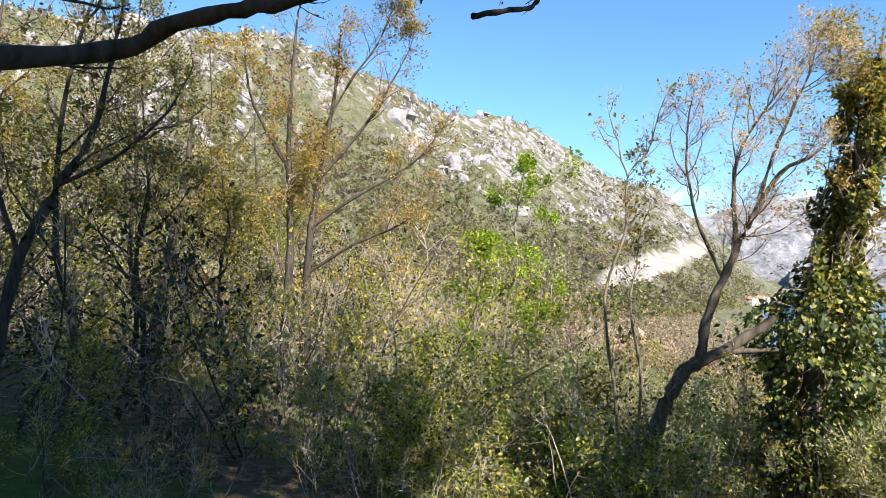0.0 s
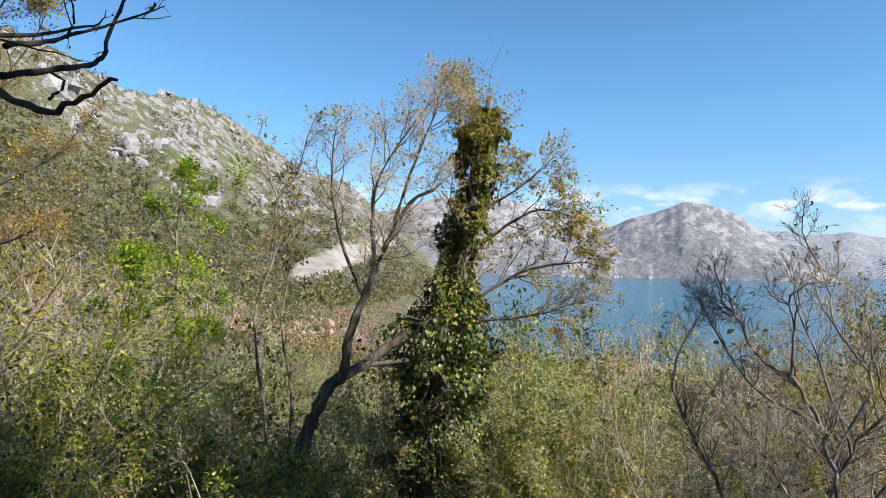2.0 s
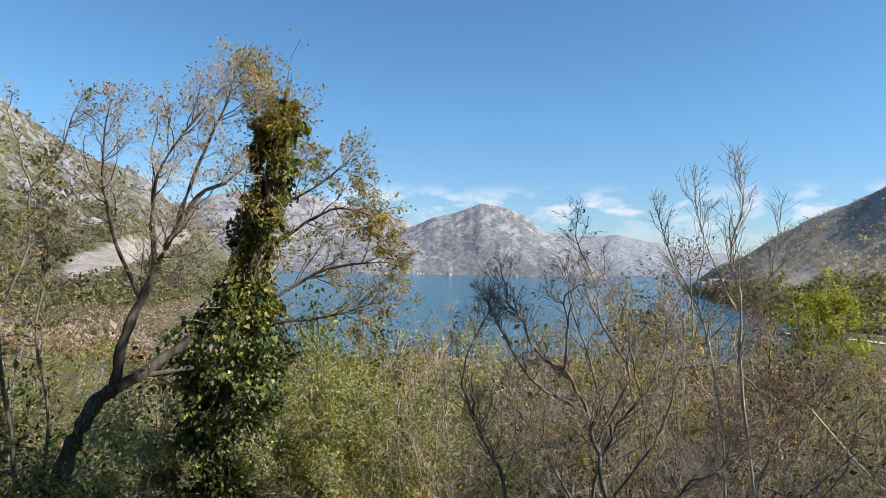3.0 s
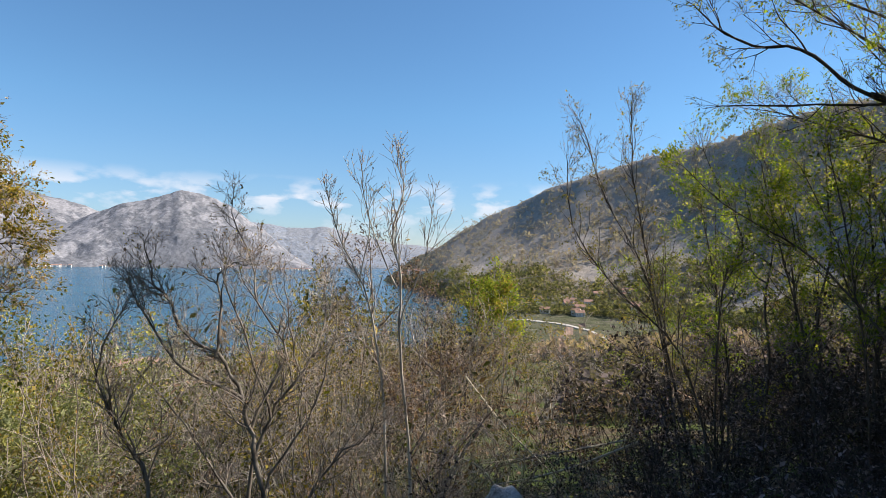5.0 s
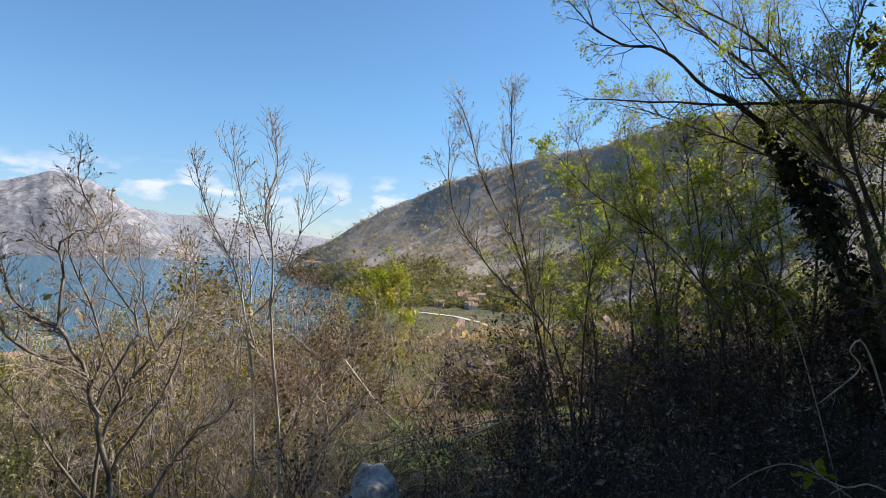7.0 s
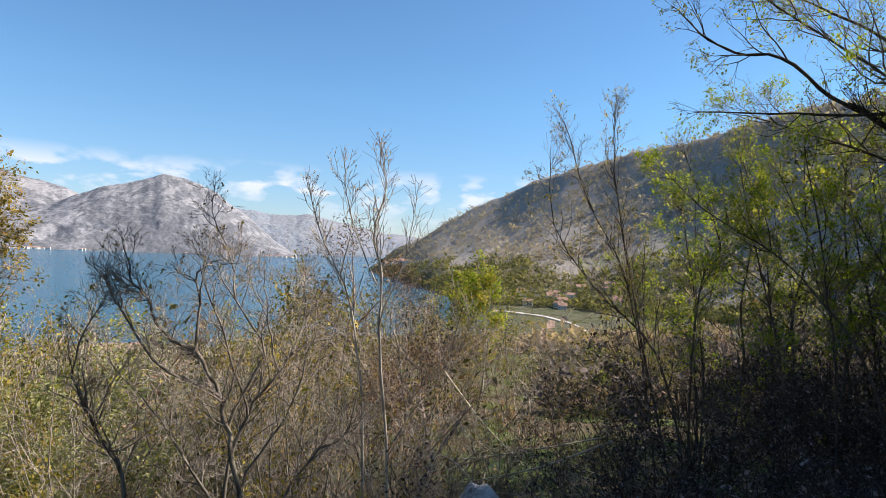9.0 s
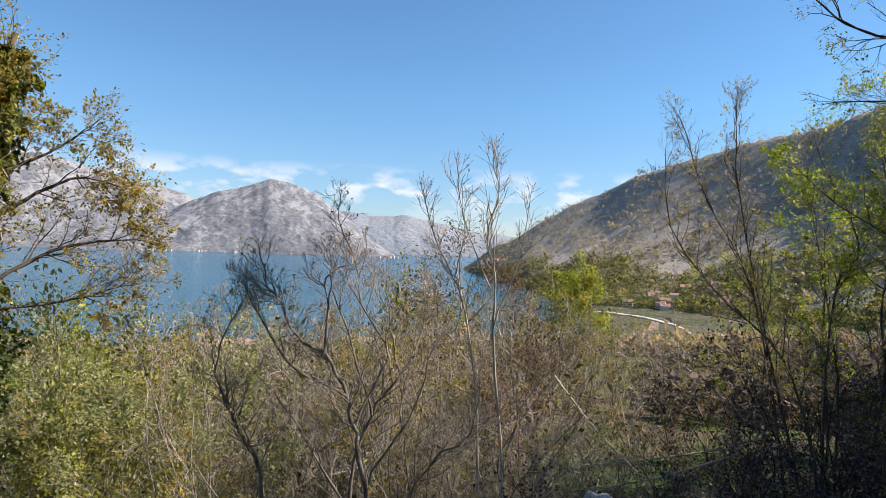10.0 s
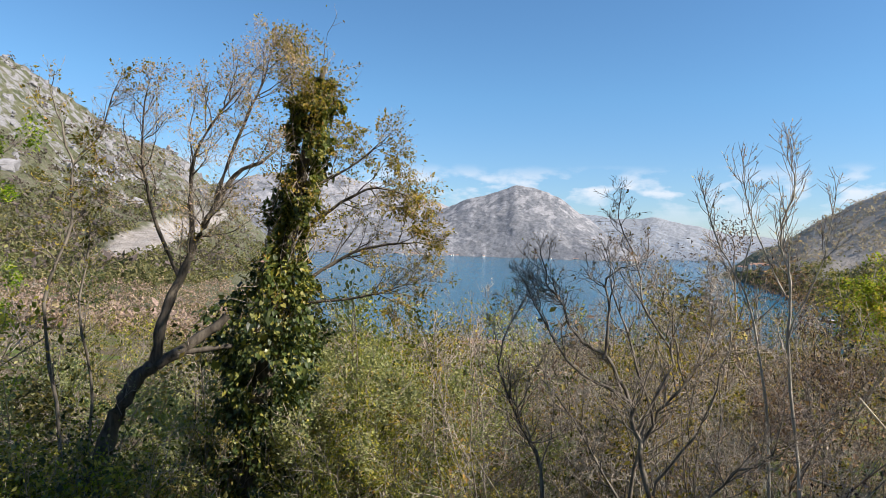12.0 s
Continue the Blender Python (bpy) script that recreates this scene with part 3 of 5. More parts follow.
# ---------------------------------------------------------------- trees that stand near the camera
def leaning_tree():
    plant("leaning_tree", (2.2, 4.6, -0.35),
          [([(2.15, 4.62, -0.4), (2.24, 4.56, 0.19), (2.38, 4.51, 0.69), (2.5, 4.45, 1.01), (2.6, 4.41, 1.12)], 0.068, 0.05),
           ([(2.6, 4.41, 1.12), (2.63, 4.39, 1.42), (2.74, 4.34, 1.73), (2.81, 4.3, 2.0), (2.92, 4.24, 2.27), (3.06, 4.15, 2.52), (3.23, 4.05, 2.65)], 0.042, 0.012),
           ([(2.81, 4.3, 2.0), (2.78, 4.32, 2.4), (2.83, 4.29, 2.76), (3.11, 4.13, 3.23)], 0.022, 0.006),
           ([(2.92, 4.24, 2.27), (3.1, 4.3, 2.7), (3.2, 4.2, 3.1), (3.3, 4.15, 3.4)], 0.018, 0.005),
           ([(2.74, 4.34, 1.73), (2.6, 4.5, 2.2), (2.52, 4.5, 2.6), (2.5, 4.45, 3.0)], 0.016, 0.005),
           ([(2.6, 4.41, 1.12), (2.75, 4.33, 1.2), (2.93, 4.23, 1.37), (3.03, 4.18, 1.47)], 0.048, 0.03),
           ([(2.75, 4.33, 1.2), (2.9, 4.22, 1.22), (3.05, 4.12, 1.24)], 0.026, 0.016)],
          11, "leaning grey-barked tree with bare twigs and a few pinkish spring buds", "tree", BARK_MID, TWIG, skip=(0, 5, 6), side=(11, 0.52), fine=(9, 0.24), finer=(5, 0.11), twig_r=0.0009, tip_span=(0.7, 1.0),
          leaf=[(4600, 0.018, "blade", LEAF_BUD, "bud_tuft", 0.014), (2000, 0.02, "blade", LEAF_YG, "young_foliage", 0.014)], span=(0.35, 1.0))


def ivy_tree():
    foot = (3.44, 4.39, -0.45)
    limbs = [([(3.42, 4.41, -0.5), (3.47, 4.37, 0.67), (3.56, 4.31, 1.36), (3.66, 4.23, 2.25), (3.75, 4.17, 3.05), (3.82, 4.11, 3.5)], 0.11, 0.02),
             ([(3.65, 4.24, 1.63), (3.92, 4.03, 1.86), (4.18, 3.8, 2.01), (4.43, 3.56, 2.06)], 0.019, 0.005),
             ([(3.68, 4.22, 2.1), (3.95, 4.0, 2.36), (4.17, 3.81, 2.51), (4.39, 3.6, 2.44)], 0.017, 0.004),
             ([(3.72, 4.19, 2.45), (3.99, 3.98, 2.66), (4.2, 3.78, 2.91)], 0.015, 0.004),
             ([(3.6, 4.3, 1.5), (3.95, 4.0, 1.55), (4.25, 3.75, 1.62), (4.5, 3.6, 1.75)], 0.015, 0.004),
             ([(3.75, 4.17, 2.9), (3.65, 4.3, 3.2), (3.62, 4.3, 3.55)], 0.014, 0.005)]
    root = plant("ivy_covered_tree", foot, limbs, 12, "tree trunk wrapped in dark glossy ivy with yellowing leaves", "tree", BARK_MID, TWIG, side=(12, 0.5), fine=(9, 0.24), finer=(3, 0.1), twig_r=0.0011,
                 leaf=[(8200, 0.025, "blade", LEAF_YG, "young_foliage", 0.016), (2400, 0.02, "blade", LEAF_BUD, "bud_tuft", 0.014)], span=(0.3, 1.0), skip=(0,), lift=0.03)
    rng = np.random.default_rng(5)
    line = fill(limbs[0][0], 8) - np.array(foot)
    n = 34000
    f = rng.uniform(0.02, 0.93, n) * (len(line) - 1)
    k = np.minimum(f.astype(int), len(line) - 2)
    c = line[k] + (line[k + 1] - line[k]) * (f - k)[:, None]
    h = f / (len(line) - 1)
    lumps = 0.42 + 0.75 * value_noise(h * 9, np.zeros(n), 3) + 0.35 * value_noise(h * 26, np.ones(n), 8)
    wide = np.interp(h, [0, 0.18, 0.38, 0.5, 0.63, 0.74, 0.84, 0.94], [0.46, 0.44, 0.36, 0.2, 0.27, 0.27, 0.22, 0.07]) * lumps
    a = rng.uniform(0, 2 * np.pi, n)
    rad = wide * np.sqrt(rng.uniform(0.2, 1.0, n)) * (0.45 + 1.15 * value_noise(a * 1.6, h * 13, 6))
    out = np.stack([np.cos(a), np.sin(a), np.zeros(n)], -1)
    dense = value_noise(a * 1.3 + 5, h * 16, 15) + 0.4 * value_noise(a * 3, h * 40, 16) > 0.48
    dense &= (h < 0.42) | (value_noise(a * 1.9 + 2, h * 23, 29) > 0.36)
    rad = rad * (0.75 + 0.7 * value_noise(a * 2.6, h * 31, 37) ** 2)
    # light and shade by colour: dark ivy low down, sunlit copy above
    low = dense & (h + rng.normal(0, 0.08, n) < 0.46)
    for pick, mat, what in ((low, LEAF_IVY, "dark green glossy ivy"), (dense & ~low & (rng.uniform(0, 1, n) < 0.8), LEAF_IVY_SUN, "yellowing ivy high on the trunk, coloured lighter as if sunlit")):
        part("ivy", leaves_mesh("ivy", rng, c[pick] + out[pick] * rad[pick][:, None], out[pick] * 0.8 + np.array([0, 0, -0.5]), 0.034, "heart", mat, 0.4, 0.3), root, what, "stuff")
    vines = []
    for _ in range(26):
        a0, h0 = rng.uniform(0, 6.28), rng.uniform(0, 0.5)
        pts = []
        for s in np.linspace(h0, min(h0 + rng.uniform(0.25, 0.5), 0.97), 14):
            p = line[min(int(s * (len(line) - 1)), len(line) - 1)]
            a0 += rng.normal(0, 0.3)
            pts.append(p + np.array([math.cos(a0), math.sin(a0), 0]) * rng.uniform(0.1, 0.24))
        vines.append((np.array(pts), 0.008, 0.003))
    shoots = []
    for _ in range(230):
        h0 = rng.uniform(0.34, 0.97)
        a0 = rng.uniform(0, 6.28)
        shoots.append((bendy(rng, line[int(h0 * (len(line) - 1))], (math.cos(a0), math.sin(a0), 0.35), rng.uniform(0.25, 0.6), 6, 0.2, 0.06), 0.004, 0.0012))
    shoots += [q for p in shoots for q in sprout(rng, p[0], 0.004, 0.002, 3, (0.3, 1), 45, 0.16, 3, 0.2, 0.03)]
    part("ivy_twig_work", mesh_of("ivy_twig_work", *tubes(shoots, 3), TWIG), root, kind="stuff")
    pos, way = along(rng, shoots, 7000, (0.35, 1.0), 0.02)
    part("shoot_leaves", leaves_mesh("shoot_leaves", rng, pos, way, 0.024, "blade", LEAF_YG), root, kind="stuff")
    part("ivy_stem", mesh_of("ivy_stem", *tubes(vines, 4), TWIG), root)


def slim_saplings():
    plant("sapling", (2.1, 4.78, -0.3),
          [([(2.12, 4.77, -0.35), (2.11, 4.76, 0.6), (2.02, 4.79, 1.53), (2.13, 4.75, 2.09), (2.15, 4.74, 2.51), (2.3, 4.68, 2.8), (2.38, 4.65, 3.1)], 0.015, 0.004),
           ([(2.15, 4.74, 2.51), (2.06, 4.77, 2.79), (2.02, 4.79, 3.08)], 0.009, 0.003)],
          21, "slim grey sapling with tufts of pale new leaves", "sapling", BARK, side=(8, 0.34), fine=(6, 0.16), finer=(2, 0.07), twig_r=0.001, crook=0.012,
          leaf=[(1100, 0.026, "blade", LEAF_YG, "foliage", 0.012)], sides=6, span=(0.2, 1.0))
    plant("sapling", (2.4, 4.95, -0.35),
          [([(2.42, 4.95, -0.4), (2.38, 4.86, 0.83), (2.34, 4.88, 1.51), (2.33, 4.89, 1.95), (2.38, 4.86, 2.25)], 0.013, 0.004)],
          22, "slim grey sapling with a few withered leaves", "sapling", BARK, side=(6, 0.32), fine=(4, 0.15), crook=0.014,
          leaf=[(240, 0.035, "blade", LEAF_OLIVE, "foliage", 0.012)], sides=6, span=(0.3, 1.0))


def paired_trees():
    plant("twin_stemmed_tree", (-0.75, 8.36, -0.6),
          [([(-0.92, 8.35, -0.7), (-0.87, 8.36, 0.98), (-0.84, 8.36, 1.99), (-0.9, 8.35, 2.97), (-0.9, 8.35, 3.97), (-0.85, 8.36, 5.04)], 0.075, 0.012),
           ([(-0.6, 8.38, -0.7), (-0.64, 8.38, 0.98), (-0.63, 8.38, 2.0), (-0.53, 8.38, 2.89), (-0.36, 8.39, 4.02), (-0.29, 8.4, 4.85)], 0.07, 0.012),
           ([(-0.92, 8.35, 2.94), (-1.26, 8.3, 3.56), (-1.41, 8.28, 3.9), (-1.49, 8.27, 4.4)], 0.03, 0.008),
           ([(-0.56, 8.38, 2.82), (-0.11, 8.4, 3.37), (0.31, 8.39, 4.0), (0.62, 8.38, 4.63)], 0.03, 0.008),
           ([(-0.6, 8.38, 2.2), (0.1, 8.3, 2.7), (0.7, 8.3, 3.1), (1.1, 8.4, 3.6)], 0.028, 0.007),
           ([(-0.63, 8.38, 1.6), (0.0, 8.2, 2.0), (0.6, 8.1, 2.3), (1.0, 8.2, 2.7)], 0.025, 0.006),
           ([(-0.6, 8.4, 3.2), (-0.2, 8.5, 4.1), (0.2, 8.5, 4.7), (0.4, 8.4, 5.2)], 0.024, 0.006)],
          31, "two slender dark brown stems with rusty yellow spring foliage", "tree", BARK_DARK, TWIG_RED, side=(5.2, 0.7), fine=(7, 0.32), finer=(3, 0.12), twig_r=0.0018,
          leaf=[(13000, 0.034, "blade", LEAF_YG, "foliage", 0.05), (5500, 0.032, "blade", LEAF_RUST, "bud_tuft", 0.03)], trunks=2, span=(0.4, 1.0))


def shaded_trees():
    plant("thin_tree", (-2.9, 5.25, -0.1),
          [([(-2.95, 5.2, -0.2), (-2.8, 5.31, 0.83), (-2.65, 5.38, 1.75), (-2.44, 5.48, 2.35), (-2.24, 5.57, 2.77), (-2.13, 5.61, 3.34), (-2.03, 5.64, 3.84)], 0.06, 0.012),
           ([(-2.44, 5.48, 2.35), (-2.0, 5.5, 2.6), (-1.6, 5.5, 3.0), (-1.4, 5.5, 3.4)], 0.022, 0.006),
           ([(-2.65, 5.38, 1.75), (-3.0, 5.6, 2.6), (-3.1, 5.7, 3.4)], 0.024, 0.006)],
          32, "thin shaded tree with sparse yellow-green leaves", "tree", BARK_DARK, TWIG, side=(4.5, 0.6), fine=(6, 0.28), finer=(2, 0.12),
          leaf=[(2600, 0.034, "blade", LEAF_YG, "foliage", 0.02)])
    plant("gnarled_tree", (-2.6, 8.62, -0.3),
          [([(-2.62, 8.6, -0.4), (-2.53, 8.64, 0.9), (-2.46, 8.66, 1.56), (-2.4, 8.67, 2.15), (-2.27, 8.71, 2.98), (-2.23, 8.72, 3.59)], 0.11, 0.02),
           ([(-2.4, 8.67, 2.15), (-2.8, 8.8, 2.6), (-3.2, 8.9, 2.9)], 0.04, 0.01), ([(-2.3, 8.7, 2.6), (-1.9, 8.6, 2.9), (-1.5, 8.6, 3.4)], 0.03, 0.008)],
          33, "gnarled dark tree hung with small evergreen leaves", "tree", BARK_DARK, TWIG, side=(4, 0.6), fine=(6, 0.3), finer=(2, 0.13),
          leaf=[(4200, 0.036, "blade", LEAF_OLIVE, "foliage", 0.05)])


def overhead_limb():
    plant("overhanging_tree", (-2.4, -0.6, 0.2),
          [([(-2.4, -0.6, 0.1), (-2.2, -0.5, 1.2), (-1.9, -0.2, 1.75)], 0.09, 0.05),
           ([(-1.9, -0.2, 1.75), (-1.2, 0.45, 1.9), (-0.75, 0.95, 2.08), (-0.47, 1.26, 2.21), (-0.34, 1.23, 2.26), (-0.2, 1.2, 2.29), (-0.12, 1.18, 2.3), (0.01, 1.15, 2.34), (0.12, 1.12, 2.36)], 0.026, 0.01),
           ([(0.12, 1.12, 2.36), (0.17, 1.29, 2.43), (0.35, 1.66, 2.58), (0.54, 2.02, 2.75), (0.6, 2.16, 2.84)], 0.008, 0.0025),
           ([(0.22, 1.1, 2.36), (0.28, 0.86, 2.3), (0.31, 0.63, 2.24), (0.34, 0.53, 2.2), (0.38, 0.46, 2.18), (0.41, 0.44, 2.19), (0.43, 0.41, 2.21)], 0.0065, 0.0016),
           ([(0.38, 0.46, 2.19), (0.38, 0.46, 2.2), (0.38, 0.46, 2.22)], 0.0015, 0.0012),
           ([(0.33, 1.59, 2.47), (0.43, 1.64, 2.51), (0.53, 1.76, 2.58), (0.57, 1.79, 2.62), (0.58, 1.84, 2.68), (0.63, 1.93, 2.83)], 0.0085, 0.005),
           ([(0.33, 1.59, 2.54), (0.4, 1.67, 2.58), (0.47, 1.73, 2.63), (0.57, 1.85, 2.72), (0.71, 1.93, 2.82)], 0.0075, 0.003),
           ([(0.47, 1.73, 2.63), (0.49, 1.73, 2.67), (0.48, 1.73, 2.73)], 0.004, 0.002),
           ([(-0.75, 0.75, 1.98), (-0.9, 1.2, 2.25), (-0.95, 1.7, 2.5), (-0.8, 2.1, 2.6)], 0.014, 0.004)],
          41, "tree whose dark bare limb reaches close overhead", "tree", BARK_DARK, BARK_DARK, side=(2.6, 0.2), fine=(2, 0.07), leaf=[(60, 0.014, "blade", LEAF_DRY, "bud_tuft", 0.003), (14, 0.022, "blade", LEAF_IVY, "foliage", 0.004)],
          sides=8, wander=0.12, twig_r=0.0011, span=(0.3, 1.0), lift=0.05, crook=0.003, skip=(0, 3, 4))


def bare_bush():
    plant("bare_bush", (3.55, 1.05, 0.0),
          [([(3.57, 1.04, -0.15), (3.55, 1.09, 0.85), (3.52, 1.17, 1.18), (3.51, 1.2, 1.3), (3.44, 1.33, 1.52), (3.37, 1.46, 1.62), (3.33, 1.53, 1.83), (3.29, 1.6, 1.98)], 0.016, 0.004),
           ([(3.44, 1.33, 1.52), (3.45, 1.33, 1.73), (3.46, 1.3, 1.9), (3.49, 1.23, 1.98)], 0.0095, 0.003),
           ([(3.51, 1.2, 1.3), (3.39, 1.43, 1.41), (3.3, 1.59, 1.71), (3.25, 1.67, 1.88)], 0.0095, 0.003),
           ([(3.52, 1.17, 1.15), (3.66, 1.05, 1.51), (3.6, 1.18, 1.79), (3.58, 1.24, 1.99), (3.55, 1.32, 2.29)], 0.008, 0.0025),
           ([(3.55, 1.09, 0.85), (3.62, 0.95, 1.15), (3.66, 0.85, 1.5), (3.72, 0.82, 1.85)], 0.008, 0.002),
           ([(3.55, 1.09, 0.6), (3.48, 1.3, 0.95), (3.42, 1.5, 1.25), (3.38, 1.75, 1.5)], 0.008, 0.002),
           ([(3.56, 1.07, 0.4), (3.62, 0.85, 0.85), (3.66, 0.62, 1.15), (3.7, 0.55, 1.5)], 0.008, 0.002)],
          51, "bare brown bush with crooked forking twigs and dark dry buds", "bush", BARK, TWIG, side=(17, 0.3), fine=(7, 0.14), finer=(3, 0.055),
          leaf=[(600, 0.014, "blade", LEAF_DRY, "bud_tuft", 0.004), (200, 0.018, "blade", LEAF_YG, "young_foliage", 0.006)], wander=0.16, sides=6, twig_r=0.001, crook=0.011)
    for line, seed, limbs in (([(3.35, 1.61, 0.77), (3.3, 1.68, 1.06), (3.24, 1.78, 1.26), (3.26, 1.84, 1.47), (3.35, 1.77, 1.74)], 52, []), ([(3.75, 1.31, 0.72), (3.79, 1.22, 1.11), (3.88, 1.06, 1.34), (3.99, 0.96, 1.63), (4.02, 1.0, 1.88)], 53, [([(3.79, 1.22, 1.11), (3.7, 1.28, 1.5), (3.6, 1.34, 1.75), (3.57, 1.37, 2.0)], 0.008, 0.0025), ([(3.88, 1.06, 1.34), (3.83, 1.13, 1.63), (3.82, 1.15, 1.88)], 0.007, 0.0025)])):
        x, y, z = line[0]
        foot = (x, y, ground_z(x, y))
        plant("bare_bush", foot, [([(x, y, foot[2] - 0.1), *line], 0.014, 0.003), *limbs], seed, "bare grey bush with many thin forking twigs", "bush", BARK, TWIG, side=(15, 0.34), fine=(7, 0.15), finer=(2, 0.06),
              leaf=[(320, 0.014, "blade", LEAF_DRY, "bud_tuft", 0.004), (160, 0.018, "blade", LEAF_YG, "young_foliage", 0.006)], wander=0.15, sides=6, twig_r=0.001, crook=0.009)


def pole_saplings():
    plant("pole_sapling", (5.0, 0.8, -0.4),
          [([(5.02, 0.75, -0.5), (5.01, 0.77, 0.45), (4.99, 0.85, 1.38), (4.99, 0.86, 1.89), (4.98, 0.91, 2.17), (4.99, 0.84, 2.5), (4.99, 0.87, 2.74)], 0.013, 0.003),
           ([(4.99, 0.86, 1.81), (4.95, 1.02, 2.21), (4.93, 1.08, 2.46), (4.92, 1.12, 2.65)], 0.006, 0.002),
           ([(4.99, 0.85, 1.45), (5.0, 0.7, 1.9), (5.0, 0.62, 2.2), (5.0, 0.6, 2.45)], 0.006, 0.002)],
          61, "tall pale-stemmed bare sapling with upright reddish twigs", "sapling", BARK_PALE, TWIG_RED, side=(9, 0.36), fine=(4, 0.15), leaf=[(220, 0.016, "blade", LEAF_BUD, "bud_tuft", 0.004)], sides=6, spread_angle=28, wander=0.1, lift=0.12, twig_r=0.0014, span=(0.45, 1), crook=0.008)
    plant("pole_sapling", (4.98, 0.97, -0.4),
          [([(4.98, 0.93, -0.5), (4.97, 0.94, 0.49), (4.95, 1.01, 1.36), (4.92, 1.1, 1.8), (4.88, 1.26, 2.16), (4.85, 1.34, 2.46)], 0.012, 0.003),
           ([(4.92, 1.1, 1.8), (4.93, 1.06, 2.1), (4.92, 1.05, 2.4)], 0.006, 0.002)],
          62, "tall pale-stemmed bare sapling with upright reddish twigs", "sapling", BARK_PALE, TWIG_RED, side=(9, 0.33), fine=(4, 0.14), leaf=[(200, 0.016, "blade", LEAF_BUD, "bud_tuft", 0.004)], sides=6, spread_angle=30, wander=0.1, lift=0.12, twig_r=0.0014, span=(0.45, 1), crook=0.008)


def right_thicket():
    rows = [([(6.8, -1.5, -0.6), (6.78, -1.49, 0.1), (6.82, -1.19, 1.38), (6.84, -1.0, 2.24), (6.85, -0.89, 2.9), (6.85, -0.88, 3.4)], 71, 26),
            ([(6.5, -1.6, -0.5), (6.56, -1.55, 0.37), (6.6, -1.3, 1.24), (6.66, -0.74, 1.8), (6.66, -0.36, 2.38), (6.66, -0.29, 2.96)], 72, 36),
            ([(6.75, -1.62, -0.5), (6.75, -1.64, 0.43), (6.75, -1.68, 1.83), (6.71, -1.84, 2.26), (6.77, -1.51, 3.07)], 73, 34),
            ([(5.6, -3.1, -0.1), (5.79, -2.72, 1.26), (5.91, -2.45, 1.78), (6.02, -2.11, 2.17), (6.14, -1.66, 2.45), (6.2, -1.28, 2.81)], 74, 40),
            ([(6.8, -1.4, -0.5), (6.8, -1.35, 0.3), (6.83, -1.07, 1.81), (6.86, -0.67, 2.62), (6.86, -0.42, 3.33)], 75, 30),
            ([(6.3, -2.3, -0.4), (6.3, -2.3, 1.0), (6.4, -2.1, 2.0), (6.4, -1.9, 2.9)], 76, 36),
            ([(6.0, -2.6, -0.3), (6.1, -2.6, 1.2), (6.2, -2.5, 2.2), (6.1, -2.3, 3.0)], 77, 40),
            ([(7.4, -2.6, -0.4), (7.3, -2.5, 1.2), (7.4, -2.4, 2.4), (7.4, -2.1, 3.3)], 78, 36),
            ([(6.9, -3.1, -0.3), (6.8, -3.0, 1.0), (6.75, -2.7, 2.0), (6.7, -2.3, 2.9)], 79, 40),
            ([(7.2, -3.4, -0.3), (7.1, -3.3, 1.2), (7.0, -3.1, 2.2), (6.95, -2.9, 3.1)], 80, 38),
            ([(6.6, -3.6, -0.2), (6.6, -3.4, 1.1), (6.55, -3.2, 1.9), (6.5, -2.8, 2.6)], 83, 42),
            ([(7.6, -3.9, -0.3), (7.5, -3.8, 1.3), (7.4, -3.5, 2.3), (7.4, -3.3, 3.2)], 84, 38),
            ([(6.9, -4.4, -0.2), (6.9, -4.2, 1.2), (6.8, -4.0, 2.2), (6.8, -3.7, 3.0)], 85, 40),
            ([(7.5, -1.9, -0.5), (7.5, -1.9, 1.0), (7.5, -1.75, 2.0), (7.45, -1.6, 2.7)], 86, 34)]
    for line, seed, ang in rows:
        plant("leafy_sapling", line[0], [(line, 0.014, 0.0035)], seed, "tall slender sapling with fresh yellow-green leaves", "sapling", BARK_MID, TWIG, side=(8, 0.55), fine=(6, 0.26), finer=(2, 0.11), twig_r=0.0014,
              leaf=[(800, 0.021, "blade", LEAF_YG, "foliage", 0.015)] if seed in (71, 72, 75) else [(2600, 0.023, "blade", LEAF_BRIGHT if seed % 3 else LEAF_GREEN, "foliage", 0.02)], sides=6, spread_angle=ang, lift=0.1, span=(0.3, 1))


